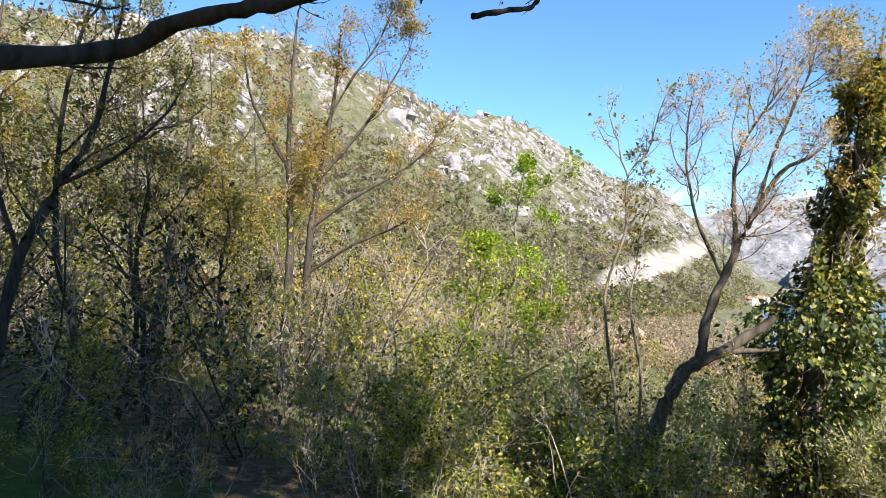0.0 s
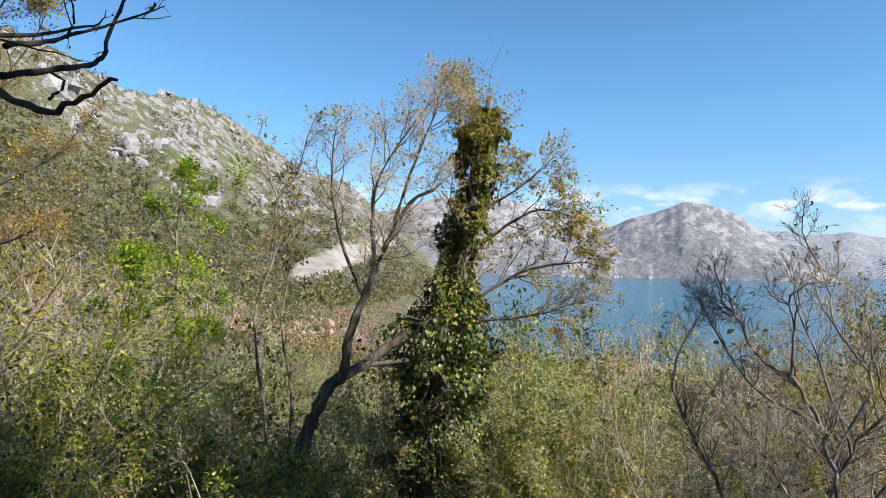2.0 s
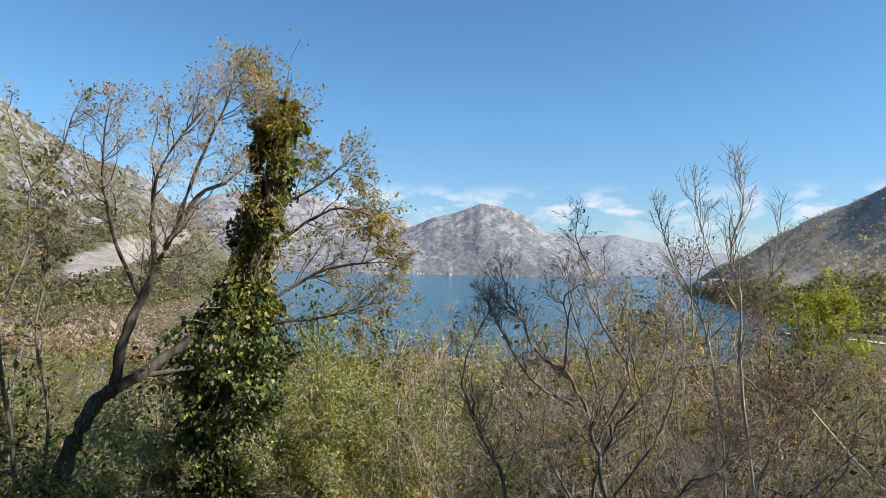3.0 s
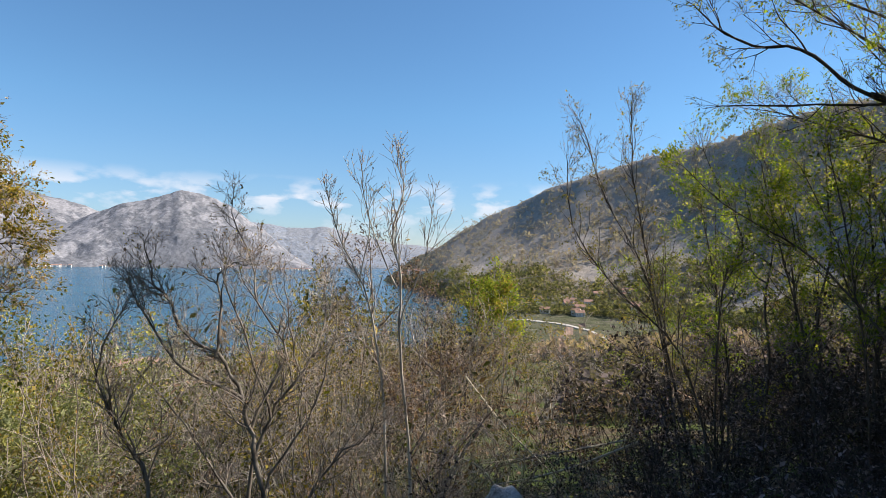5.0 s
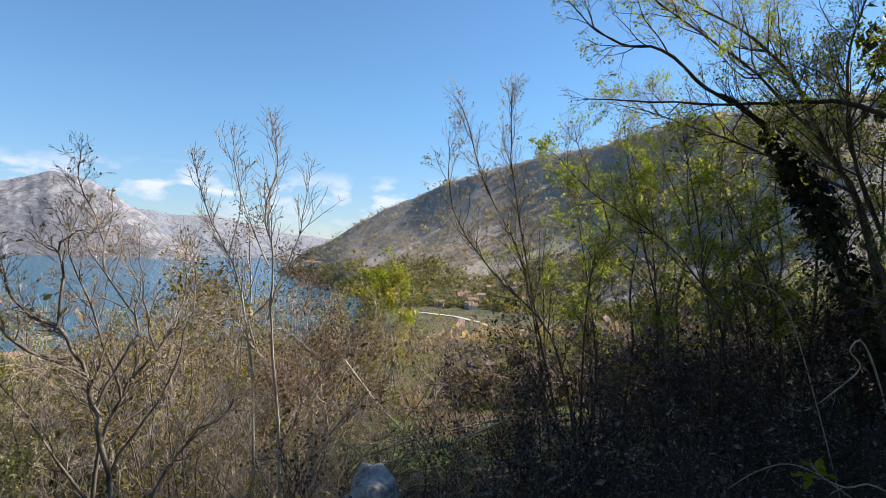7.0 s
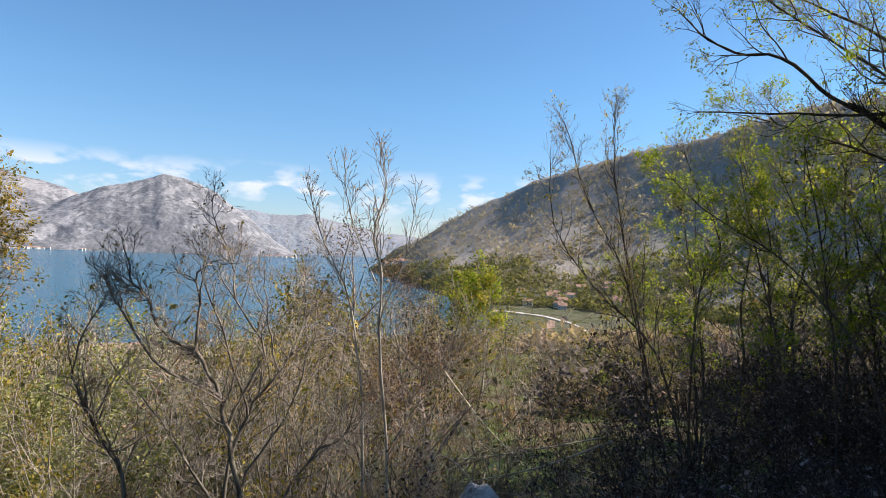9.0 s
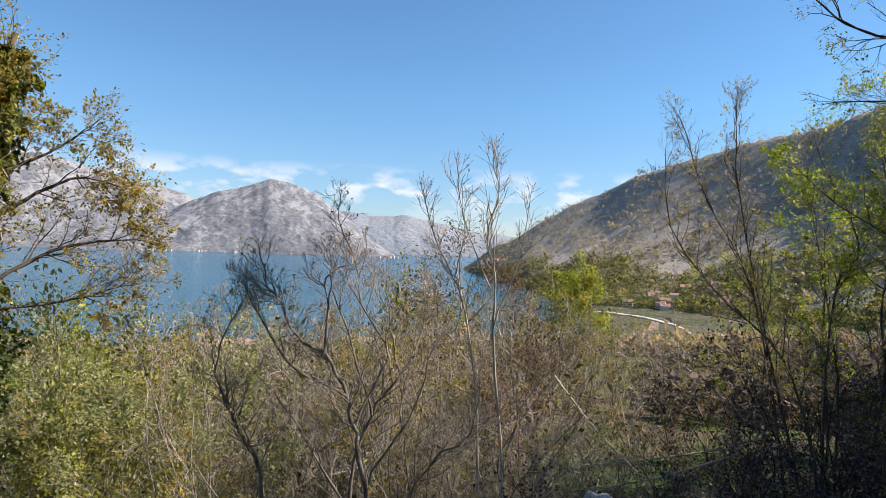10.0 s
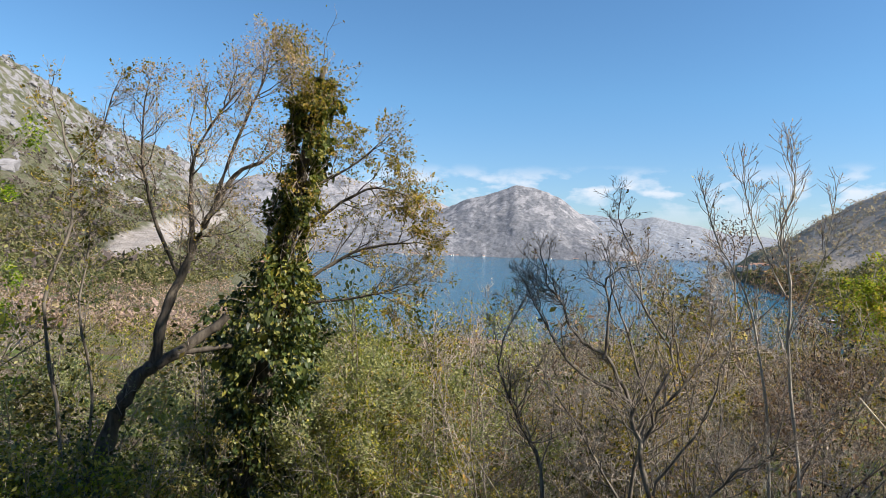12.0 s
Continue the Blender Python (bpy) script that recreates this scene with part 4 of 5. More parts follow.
def right_tree():
    tree = plant("overhanging_shade_tree", (5.0, -3.9, 0.1),
          [([(4.95, -3.95, 0.0), (5.27, -3.45, 1.28), (5.42, -3.2, 2.12), (5.53, -3.0, 2.58), (5.62, -2.82, 2.98), (5.72, -2.59, 3.21)], 0.05, 0.02),
           ([(5.72, -2.59, 3.21), (5.8, -2.38, 3.36), (5.91, -2.05, 3.7), (5.99, -1.74, 3.75), (6.05, -1.49, 3.94), (6.08, -1.32, 4.11)], 0.018, 0.005),
           ([(4.8, -3.9, 2.75), (4.98, -3.52, 2.89), (5.19, -3.2, 3.08), (5.34, -2.92, 3.14), (5.53, -2.52, 3.18), (5.69, -2.1, 3.23), (5.84, -1.51, 3.25)], 0.024, 0.005),
           ([(5.0, -3.9, 0.6), (4.85, -3.95, 1.8), (4.8, -3.9, 2.75)], 0.036, 0.024)],
          81, "dark leaning tree with long bare limbs reaching out against the sky", "tree", BARK_DARK, BARK_DARK, side=(6, 0.55), fine=(6, 0.26), finer=(2, 0.1), twig_r=0.0014,
          leaf=[(3000, 0.022, "blade", LEAF_GREEN, "foliage", 0.02)], span=(0.35, 1), wander=0.13)
    rng = np.random.default_rng(87)
    line = fill([(5.1, -3.7, 0.64), (5.27, -3.45, 1.28), (5.42, -3.2, 2.12), (5.53, -3.0, 2.58), (5.62, -2.82, 2.98)], 8) - np.array((5.0, -3.9, 0.1))
    n = 1900
    f = rng.uniform(0, 1, n) * (len(line) - 1.01)
    k = f.astype(int)
    h, a = f / len(line), rng.uniform(0, 6.28, n)
    out = np.stack([np.cos(a), np.sin(a), np.zeros(n)], -1)
    wide = (0.05 + 0.14 * value_noise(h * 7, a * 0, 3)) * np.sqrt(rng.uniform(0.1, 1, n)) * (0.5 + value_noise(a * 1.7, h * 12, 5))
    part("ivy", leaves_mesh("ivy", rng, line[k] + (line[k + 1] - line[k]) * (f - k)[:, None] + out * wide[:, None], out + np.array([0, 0, -0.4]), 0.04, "heart", LEAF_DARK, 0.4, 0.3), tree, "dark ivy on the trunk", "stuff")
    plant("willow_like_tree", (6.1, -4.2, 0.1),
          [([(6.05, -4.25, 0.0), (6.17, -3.9, 2.2), (6.34, -3.6, 3.04), (6.47, -3.35, 3.67), (6.61, -3.05, 4.07), (6.84, -2.44, 4.52)], 0.04, 0.007),
           ([(5.62, -3.83, 1.84), (5.79, -3.56, 2.72), (5.84, -3.48, 3.54), (5.79, -3.57, 4.06)], 0.022, 0.006),
           ([(6.17, -3.9, 2.2), (5.9, -3.85, 1.9), (5.62, -3.83, 1.84)], 0.024, 0.022),
           ([(6.34, -3.6, 3.04), (6.3, -3.0, 3.6), (6.4, -2.4, 4.1), (6.5, -1.9, 4.5)], 0.016, 0.005),
           ([(6.2, -3.8, 2.6), (6.6, -3.2, 3.0), (6.9, -2.6, 3.3), (7.1, -2.1, 3.5)], 0.016, 0.005)],
          82, "fine-twigged tree in yellow-green spring leaf", "tree", BARK_MID, TWIG, side=(9, 0.85), fine=(8, 0.36), finer=(4, 0.14), twig_r=0.0013,
          leaf=[(13000, 0.022, "blade", LEAF_BRIGHT, "foliage", 0.02)], spread_angle=38, span=(0.3, 1))


leaning_tree()
ivy_tree()
slim_saplings()
paired_trees()
shaded_trees()
overhead_limb()
bare_bush()
pole_saplings()
right_thicket()
right_tree()


def polar(az, r):
    h = heading(az)
    return h.x * r, h.y * r


# ---------------------------------------------------------------- further single trees and bushes
def upright(rng, foot, top, n=6, wobble=0.06):
    f, t = np.array(foot, float), np.array(top, float)
    return [tuple(f + (t - f) * k / n + (rng.normal(0, wobble, 3) * [1, 1, 0.2] if 0 < k < n else 0)) for k in range(n + 1)]


def young_tree(name, seed, az, r, top, radius, label, leaf, bark=BARK, twig=TWIG, limbs=4, reach=0.9, side=(3.2, 0.6), fine=(5, 0.28), finer=(1, 0.12), category="tree", low=0.35, lift=0.06, ang=0.9):
    """A tree at a bearing and distance, its top at a height above the ground there."""
    rng = np.random.default_rng(seed)
    x, y = polar(az, r)
    z = ground_z(x, y)
    trunk = upright(rng, (x, y, z - 0.15), (x + rng.normal(0, 0.05 * top), y + rng.normal(0, 0.05 * top), z + top))
    rows = [(trunk, radius, radius * 0.18)]
    pts = fill(trunk)
    for k in range(limbs):
        i = int((low + (0.92 - low) * (k + rng.uniform(0, 0.8)) / limbs) * (len(pts) - 1))
        a = rng.uniform(0, 6.28)
        way = (math.cos(a) * ang, math.sin(a) * ang, 0.7)
        rows.append((bendy(rng, pts[i], way, reach * rng.uniform(0.7, 1.2), 4, 0.14, lift), radius * 0.42, radius * 0.12))
    return plant(name, (x, y, z), rows, seed, label, category, bark, twig, side=side, fine=fine, finer=finer, leaf=leaf, sides=6, lift=lift)


def single_trees():
    # fresh green bush in the hollow
    young_tree("maple_bush", 201, -12.6, 9.0, 3.5, 0.04, "bright green leafy maple bush in full sun", [(6800, 0.048, "blade", LEAF_MAPLE, "foliage", 0.05)], limbs=9, reach=0.8, low=0.1)
    young_tree("maple_bush", 202, -9.8, 8.2, 2.1, 0.03, "bright green leafy maple bush in full sun", [(3400, 0.046, "blade", LEAF_MAPLE, "foliage", 0.05)], limbs=7, reach=0.7, low=0.1)
    young_tree("maple_bush", 203, -16.5, 7.6, 1.6, 0.03, "bright green leafy maple bush in full sun", [(2800, 0.044, "blade", LEAF_MAPLE, "foliage", 0.05)], limbs=7, reach=0.6, low=0.1)
    # shaded trees of the wood's edge
    spots = [(24, 6.4, 5.0, 204), (19, 8.0, 5.2, 205), (14, 10.5, 5.0, 206), (9.5, 12.5, 4.8, 207), (27, 9.5, 6.0, 208), (22, 12, 6.5, 209), (4.5, 14, 4.6, 210), (16.5, 6.8, 3.4, 211), (11, 7.5, 2.6, 212)]
    for az, r, top, seed in spots:
        dark = seed % 2
        young_tree("hillside_tree", seed, az, r, top, 0.036, "slender hillside tree with olive leaves in half shade" if dark else "slender hillside tree with thin yellow-green leaves",
                   [(5200, 0.034, "blade", LEAF_OLIVE if dark else LEAF_YG, "foliage", 0.06)], bark=BARK_DARK, limbs=9, reach=1.1, low=0.15, finer=(0, 0.1), fine=(7, 0.3))
    # young yellow-green trees down the slope
    for az, r, top, seed in [(-83.6, 25.5, 4.9, 221), (-82.4, 27, 4.2, 222), (-84.6, 24, 3.9, 223)]:
        young_tree("young_poplar", seed, az, r, top, 0.05, "young poplar in bright yellow-green spring leaf", [(1500, 0.1, "blade", LEAF_BRIGHT, "foliage", 0.12), (900, 0.1, "blade", LEAF_YG, "foliage", 0.1)],
                   bark=BARK_PALE, limbs=6, reach=0.7, low=0.45, finer=(0, 0.1), fine=(4, 0.4), side=(2.6, 0.9))
    # leafy edge of the wood in the shade
    for az, r, top, seed in [(-103, 9.5, 3.4, 251), (-106.5, 8.2, 3.2, 252), (-110, 9.0, 3.9, 253), (-113, 7.6, 3.4, 254), (-116, 9.5, 4.3, 255), (-119, 7.8, 3.8, 256), (-122, 9.6, 4.4, 257), (-125, 8.0, 4.0, 258),
                             (-99.5, 11, 3.2, 259), (-108, 12.5, 4.2, 260), (-115, 13, 4.8, 261), (-121, 13, 5.2, 262)]:
        young_tree("wood_edge_tree", seed, az, r, top, 0.024, "slender tree of the wood's edge in yellow-green leaf", [(2400, 0.034, "blade", LEAF_BRIGHT if seed % 2 else LEAF_GREEN, "foliage", 0.04)], bark=BARK_MID, limbs=6, reach=0.9, low=0.2, side=(3.2, 0.55), finer=(0, 0.1))
    # withered vine-hung shrub
    for az, r, top, seed in [(-78.8, 7.9, 2.9, 231), (-80.5, 8.6, 2.3, 232), (-82.5, 8.0, 1.9, 233)]:
        young_tree("vine_hung_shrub", seed, az, r, top, 0.03, "shrub smothered in withered brown climbing vines", [(2600, 0.042, "narrow", LEAF_DRY, "foliage", 0.09), (3200, 0.042, "narrow", LEAF_SHADE, "withered_vine", 0.09)],
                   bark=TWIG, twig=TWIG, limbs=9, reach=0.7, low=0.1, fine=(7, 0.3), lift=-0.02, category="shrub")
    # bare poles standing above the thicket
    for az, r, top, seed in [(-81.5, 6.0, 1.9, 243), (-66, 7.5, 2.2, 244), (-61, 6.6, 2.0, 246), (-86, 8.5, 1.9, 247), (-57, 7.2, 2.2, 248), (-71.5, 6.4, 2.0, 263)]:
        young_tree("bare_sapling", seed, az, r, top, 0.012, "bare grey sapling with thin upright twigs", [(110, 0.02, "blade", LEAF_BUD, "bud_tuft", 0.006)], bark=BARK, limbs=4, reach=0.7, low=0.25, side=(6, 0.36), fine=(5, 0.17), finer=(0, 0.1), category="sapling", lift=0.12, ang=0.5)


single_trees()


def shade_trees():
    """Unseen tall evergreens added behind the camera; they keep the ends and the foot of the thicket in shade."""
    # trunk, middle of the crown, its lower and upper height, its radius, leaves
    rows = [(1.0, -3.6, 0.7, -2.9, 4.3, 11.0, 2.9, 9500), (6.2, -8.6, 6.4, -9.2, 2.2, 8.8, 3.0, 11000), (9.2, -9.0, 9.2, -9.2, 2.2, 7.2, 3.0, 10000), (-2.6, -2.2, -2.4, -1.6, 4.4, 9.6, 3.0, 10000),
            (3.2, -8.6, 3.2, -8.6, 3.0, 7.6, 2.4, 7000), (3.8, -5.6, 3.8, -5.6, 3.8, 6.4, 1.9, 5000), (4.3, -4.6, 4.6, -2.5, 5.4, 6.6, 0.85, 520), (5.0, -5.0, 4.8, -2.1, 5.4, 6.5, 0.8, 480), (3.4, -3.4, 4.3, -1.1, 5.6, 6.8, 0.85, 520), (2.4, -4.0, 2.5, -1.0, 5.4, 6.8, 0.9, 900)]
    for k, (x, y, cx, cy, z0, z1, rad, n) in enumerate(rows):
        rng = np.random.default_rng(300 + k)
        g = ground_z(x, y)
        root = thing("evergreen_oak", (x, y, g), "unseen tall evergreen oak whose dense dark crown shades the thicket", "tree")
        mid = np.array([cx - x, cy - y, (z0 + z1) / 2 - g])
        trunk = fill([(0, 0, -0.2), (0.05, 0.04, mid[2] * 0.45), mid * [0.5, 0.5, 0.8], mid + [0, 0, (z1 - z0) * 0.35]], 5)
        part("trunk", mesh_of("trunk", *tubes([(trunk, 0.16, 0.03)], 8), BARK_DARK), root)
        for m in sprout(rng, trunk, 0.16, 0.05, 14, (0.66, 0.97), 65, rad * 0.85, 6, 0.12, 0.03, 0.45):
            part("limb", mesh_of("limb", *tubes([m], 5), BARK_DARK), root)
        a, b, c = rng.uniform(0, 6.28, n), rng.uniform(0, 1, n) ** 0.6, rng.uniform(-1, 1, n)
        lump = 0.7 + 0.5 * value_noise(a * 1.4, c * 3 + 9, 4 + k)
        flat = rad * b * np.sqrt(1 - c * c * 0.85) * lump
        pos = mid + np.stack([np.cos(a) * flat, np.sin(a) * flat, c * (z1 - z0) / 2 * lump], -1)
        part("crown", leaves_mesh("crown", rng, pos, rng.normal(0, 1, (n, 3)), 0.23 if n > 8000 else 0.17, "blade", LEAF_DARK), root, kind="stuff")


shade_trees()


# ---------------------------------------------------------------- shrubs of the thicket, in three grades of detail
def shrub_model(name, seed, height, width, label, bark, twig, leaf, grade, upright_=0.5, wander=0.16, twiggy=1.0):
    """One shrub about its own foot, as a thing that can be copied. grade 0 stands near, 2 far."""
    rng = np.random.default_rng(seed)
    root = thing(name, (0, 0, 0), label, "shrub", "shrubs of the thicket")
    stems, nb, nt, nf = ((7, 6, 5, 1), (5, 6, 5, 0), (4, 4, 4, 0))[grade]
    if twiggy < 1:
        nf = 0
    fat = (1.0, 1.25, 2.2)[grade]
    seg = ((8, 4, 3), (5, 3, 2), (3, 2, 1))[grade]
    main = []
    for k in range(stems):
        a = rng.uniform(0, 6.28)
        lean = rng.uniform(0.1, 1.0) * width / height
        way = (math.cos(a) * lean, math.sin(a) * lean, 1.0)
        foot = (math.cos(a) * 0.14 * width, math.sin(a) * 0.14 * width, -0.2)
        main.append((bendy(rng, foot, way, height * rng.uniform(0.7, 1.08), seg[0], wander * 0.6, 0.03), rng.uniform(0.0055, 0.009) * fat, 0.0025 * fat))
    branch = []
    for p, a, b in main:
        branch += sprout(rng, p, a, b, nb, (0.12, 1.0), 52 - 24 * upright_, height * 0.27, seg[1], wander, 0.04 + 0.06 * upright_)
    twigs = []
    for p, a, b in branch:
        twigs += sprout(rng, p, a, b, nt, (0.15, 1.0), 44, height * 0.14, seg[2], wander, 0.05, 0.7)
    tips = []
    if nf:
        for p, a, b in twigs:
            tips += sprout(rng, p, a, b, nf, (0.3, 0.9), 42, height * 0.08, max(1, seg[2] - 1), wander, 0.04, 0.8)
    low = 0.0019 * fat
    for m in main:
        part("stem", mesh_of("stem", *tubes([m], 4 if grade == 0 else 3), bark), root)
    small = [(p, max(a, low), max(b, low * 0.75)) for p, a, b in branch + twigs + tips]
    part("twig_work", mesh_of("twig_work", *tubes(small, 3), twig), root, kind="stuff")
    for count, size, form, mat, spr in leaf:
        count, size = int(count * (1.25, 0.8, 0.3)[grade]), size * (0.9, 1.0, 1.5)[grade]
        pos, way = along(rng, small, count, (0.5, 1.0) if count > 250 else (0.2, 1.0), spr * (0.7, 1.1, 2)[grade])
        part("foliage", leaves_mesh("foliage", rng, pos, way, size, form, mat), root, kind="stuff")
    return root


MODELS = {}
KINDS = ["bare", "bud", "green", "olive", "grey", "dark", "bramble"]       # and, set by place: vine, thorn


def models():
    for g in range(3):
        for s in range(4):
            k = 100 + 40 * g + s
            MODELS["bare", g, s] = shrub_model("bare_shrub", k, 2.2, 1.6, "bare shrub of thin brown twigs", BARK, TWIG if s % 2 else BARK_PALE, [(420, 0.018, "blade", LEAF_BUD, 0.012), (160, 0.02, "blade", LEAF_DRY, 0.015)], g, 0.1, 0.27)
            MODELS["bud", g, s] = shrub_model("budding_shrub", k + 1000, 2.3, 1.7, "twiggy shrub breaking into pale yellow-green bud", BARK, TWIG, [(1900, 0.03, "blade", LEAF_YG, 0.03)], g, twiggy=0.5)
            MODELS["green", g, s] = shrub_model("green_shrub", k + 2000, 2.0, 1.8, "leafy green shrub in fresh leaf", BARK, TWIG, [(2400, 0.037, "blade", LEAF_GREEN, 0.06)], g, 0.2, twiggy=0.5)
            MODELS["olive", g, s] = shrub_model("olive_shrub", k + 3000, 1.9, 1.9, "dense olive-green shrub with small leaves", BARK, TWIG, [(2900, 0.037, "blade", LEAF_OLIVE, 0.07)], g, 0.2, twiggy=0.5)
            MODELS["grey", g, s] = shrub_model("grey_green_shrub", k + 4000, 1.9, 1.6, "soft grey-green shrub with feathery leaves", TWIG, TWIG, [(5200, 0.034, "blade", LEAF_GREY, 0.07)], g, 0.5, twiggy=0.5)
            MODELS["dark", g, s] = shrub_model("evergreen_shrub", k + 5000, 1.5, 1.8, "low dark evergreen shrub with shiny leaves", BARK_DARK, TWIG, [(1500, 0.032, "blade", LEAF_DARK, 0.07)], g, 0.3, twiggy=0.5)
            MODELS["bramble", g, s] = shrub_model("bramble", k + 6000, 1.3, 1.9, "tangle of arching brown bramble canes", TWIG_RED, TWIG if s % 2 else TWIG_RED, [(420, 0.036, "blade", LEAF_DRY, 0.03), (220, 0.036, "blade", LEAF_OLIVE, 0.03)], g, 0.0, 0.26, 0.5)
            # thorn: leaves and twigs both coloured dark to add to the shade
            MODELS["thorn", g, s] = shrub_model("thorn_bush", k + 8000, 1.7, 1.7, "thorn bush with small brown leaves, coloured dark to deepen the shade", BARK_DARK, BARK_DARK, [(1600, 0.03, "blade", LEAF_SHADE, 0.06)], g, 0.4, 0.24, 0.5)
            MODELS["vine", g, s] = shrub_model("climbing_vine", k + 7000, 1.5, 1.8, "sunlit tangle of climbing vine with broad green leaves", TWIG, TWIG, [(1700, 0.034, "blade", LEAF_GREEN, 0.07), (700, 0.036, "heart", LEAF_IVY, 0.1), (500, 0.036, "blade", LEAF_BRIGHT, 0.08)], g, 0.0, 0.24, 0.5)


models()


def put(kind, x, y, size, rng, grade):
    m = MODELS[kind, grade, int(rng.integers(0, 4))]
    turn = Euler((rng.normal(0, 0.07), rng.normal(0, 0.07), rng.uniform(0, 6.28)))
    ob = copy_thing(m, Matrix.Identity(4))
    ob.matrix_basis = Matrix.LocRotScale((x, y, ground_z(x, y)), turn, Vector((size, size, size * rng.uniform(0.9, 1.15))))
    return ob


def thicket():
    rng = np.random.default_rng(7)
    mixes = [(30, (1, 2, 2, 3, 0, 4, 1)), (8, (0.6, 3, 2, 3, 0, 3, 1)), (-10, (1.6, 3, 2.4, 2, 0, 1.2, 1)), (-25, (3, 3, 1.5, 2, 1, 0.4, 1)), (-40, (2, 2.4, 1.4, 2, 2, 0.3, 0.5)),
             (-52, (4, 1, 1, 1.2, 1, 0, 1)), (-58, (6, 0.5, 0.4, 0.8, 0.5, 0, 2)), (-70, (7, 0.5, 0.2, 0.6, 0.2, 0, 3)), (-85, (5, 0.8, 0.2, 0.8, 0.2, 0.2, 4)), (-100, (2, 2, 0.6, 1, 0, 1.5, 3)), (-125, (1, 1, 1, 1, 0, 5, 2))][::-1]
    # how high the tops stand, in degrees over the level of the eye
    tops = [(35, 7), (12, 3.5), (0, 1.0), (-8, -1.0), (-15, -4.0), (-22, -7.0), (-30, -8.5), (-38, -8.0), (-45, -6.8), (-52, -6.3), (-58, -5.0), (-66, -4.3), (-76, -4.2), (-81, -3.6), (-86, -6.4), (-92, -8.0), (-98, -7.5), (-104, -4.5), (-112, -1.0), (-128, 2.0)][::-1]
    full = {"bare": 2.2, "bud": 2.3, "green": 2.0, "olive": 1.9, "grey": 1.9, "dark": 1.5, "bramble": 1.3, "thorn": 1.7, "vine": 1.5}

    def reach_top(kind, a, rr, x, y):
        el = float(np.interp(a, [t[0] for t in tops], [t[1] for t in tops]))
        return max((EYE_Z + rr * math.tan(radians(el)) - ground_z(x, y)) / full[kind], 0.25)

    # distance, spacing, grade of detail
    rings = [(3.5, 0.95, 0), (4.4, 0.95, 0), (5.3, 1.0, 0), (6.3, 1.0, 1), (7.5, 1.0, 1), (8.8, 1.05, 1), (10.3, 1.15, 1), (12.2, 1.25, 1), (14.5, 1.4, 1), (17.5, 1.5, 2), (21, 1.7, 2), (25, 2.0, 2), (30, 2.3, 2), (37, 2.8, 2), (46, 3.4, 2), (58, 4.2, 2), (74, 5.2, 2)]
    for r, step, grade in rings:
        az = 34.0
        while az > -128:
            thick = 0.62 if grade == 2 and -106 < az < -76 else 0.72 if az < -92 and r < 5.5 else 1.0
            da = math.degrees(step / r) * thick
            a, rr = az + rng.uniform(-0.4, 0.4) * da, r * rng.uniform(0.93, 1.1)
            az -= da
            if rng.uniform() < 0.1:
                continue
            w = np.array([np.interp(a, [m[0] for m in mixes], [m[1][k] for m in mixes]) for k in range(len(KINDS))])
            x, y = polar(a, rr)
            field = np.array([float(fbm(np.array([x / (1.2 + rr * 0.16) + 31 * k]), np.array([y / (1.2 + rr * 0.16)]), 2, 90 + k)[0]) for k in range(len(KINDS))])
            w = w * np.exp(field * 5)
            if rr > 14 and a > -36:
                w[0] *= 4
            kind = KINDS[int(rng.choice(len(KINDS), p=w / w.sum()))]
            if rr < 6 and kind in ("bare", "bud") and rng.uniform() < 0.5:
                kind = "bramble"
            # dark-coloured thorn stands in for deep shade at this end
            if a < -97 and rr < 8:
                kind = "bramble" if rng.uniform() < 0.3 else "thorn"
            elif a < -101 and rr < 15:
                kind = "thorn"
            elif a < -86 and 4.4 < rr < 10 and rng.uniform() < 0.6:
                kind = "bramble"
            # dark evergreens set here so their colour deepens the shade on the left
            if a > 4 and rr < 7 and rng.uniform() < 0.6:
                kind = "dark"
            if rr < 7 and -51 < a < -41:
                kind = "grey" if rng.uniform() < 0.6 else "vine"
            size = min(reach_top(kind, a, rr, x, y) * 1.15, 2.4)
            if rr > 12:
                size = max(size, 1.0)
            size *= float(rng.choice([0.7, 0.85, 0.97, 1.05, 1.15]))
            if rr < 6:          # low growth close by
                size = min(size, float(rng.uniform(0.75, 1.1)) * (0.36 + 0.5 * (rr - 3.3) / 2.7))
            put(kind, x, y, size, rng, grade)
    # low growth, its dark colour deepening the shade
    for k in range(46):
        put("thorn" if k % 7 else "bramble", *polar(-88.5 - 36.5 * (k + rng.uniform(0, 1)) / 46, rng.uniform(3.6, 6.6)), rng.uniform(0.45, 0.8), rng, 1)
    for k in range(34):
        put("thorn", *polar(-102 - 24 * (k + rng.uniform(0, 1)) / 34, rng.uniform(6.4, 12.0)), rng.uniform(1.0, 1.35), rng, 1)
    # leafy vines in the sun close by
    for k in range(16):
        put("vine", *polar(-1 - 29 * (k + rng.uniform(0, 1)) / 16, rng.uniform(4.3, 6.0)), rng.uniform(0.62, 0.95), rng, 0)
    for k in range(7):
        put("vine", *polar(-42 - 15 * (k + rng.uniform(0, 1)) / 7, rng.uniform(4.6, 6.2)), rng.uniform(0.5, 0.75), rng, 0)
    # bare brush standing thick beside the bare bush
    for k in range(40):
        a = -54 - 36 * (k + rng.uniform(0, 1)) / 40
        put("bare" if k % 4 else "bramble" if k % 8 else "bud", *polar(a, rng.uniform(4.6, 7.4)), rng.uniform(0.75, 1.05) * (1.0 if -80 < a < -58 else 0.8), rng, 0 if k % 2 else 1)
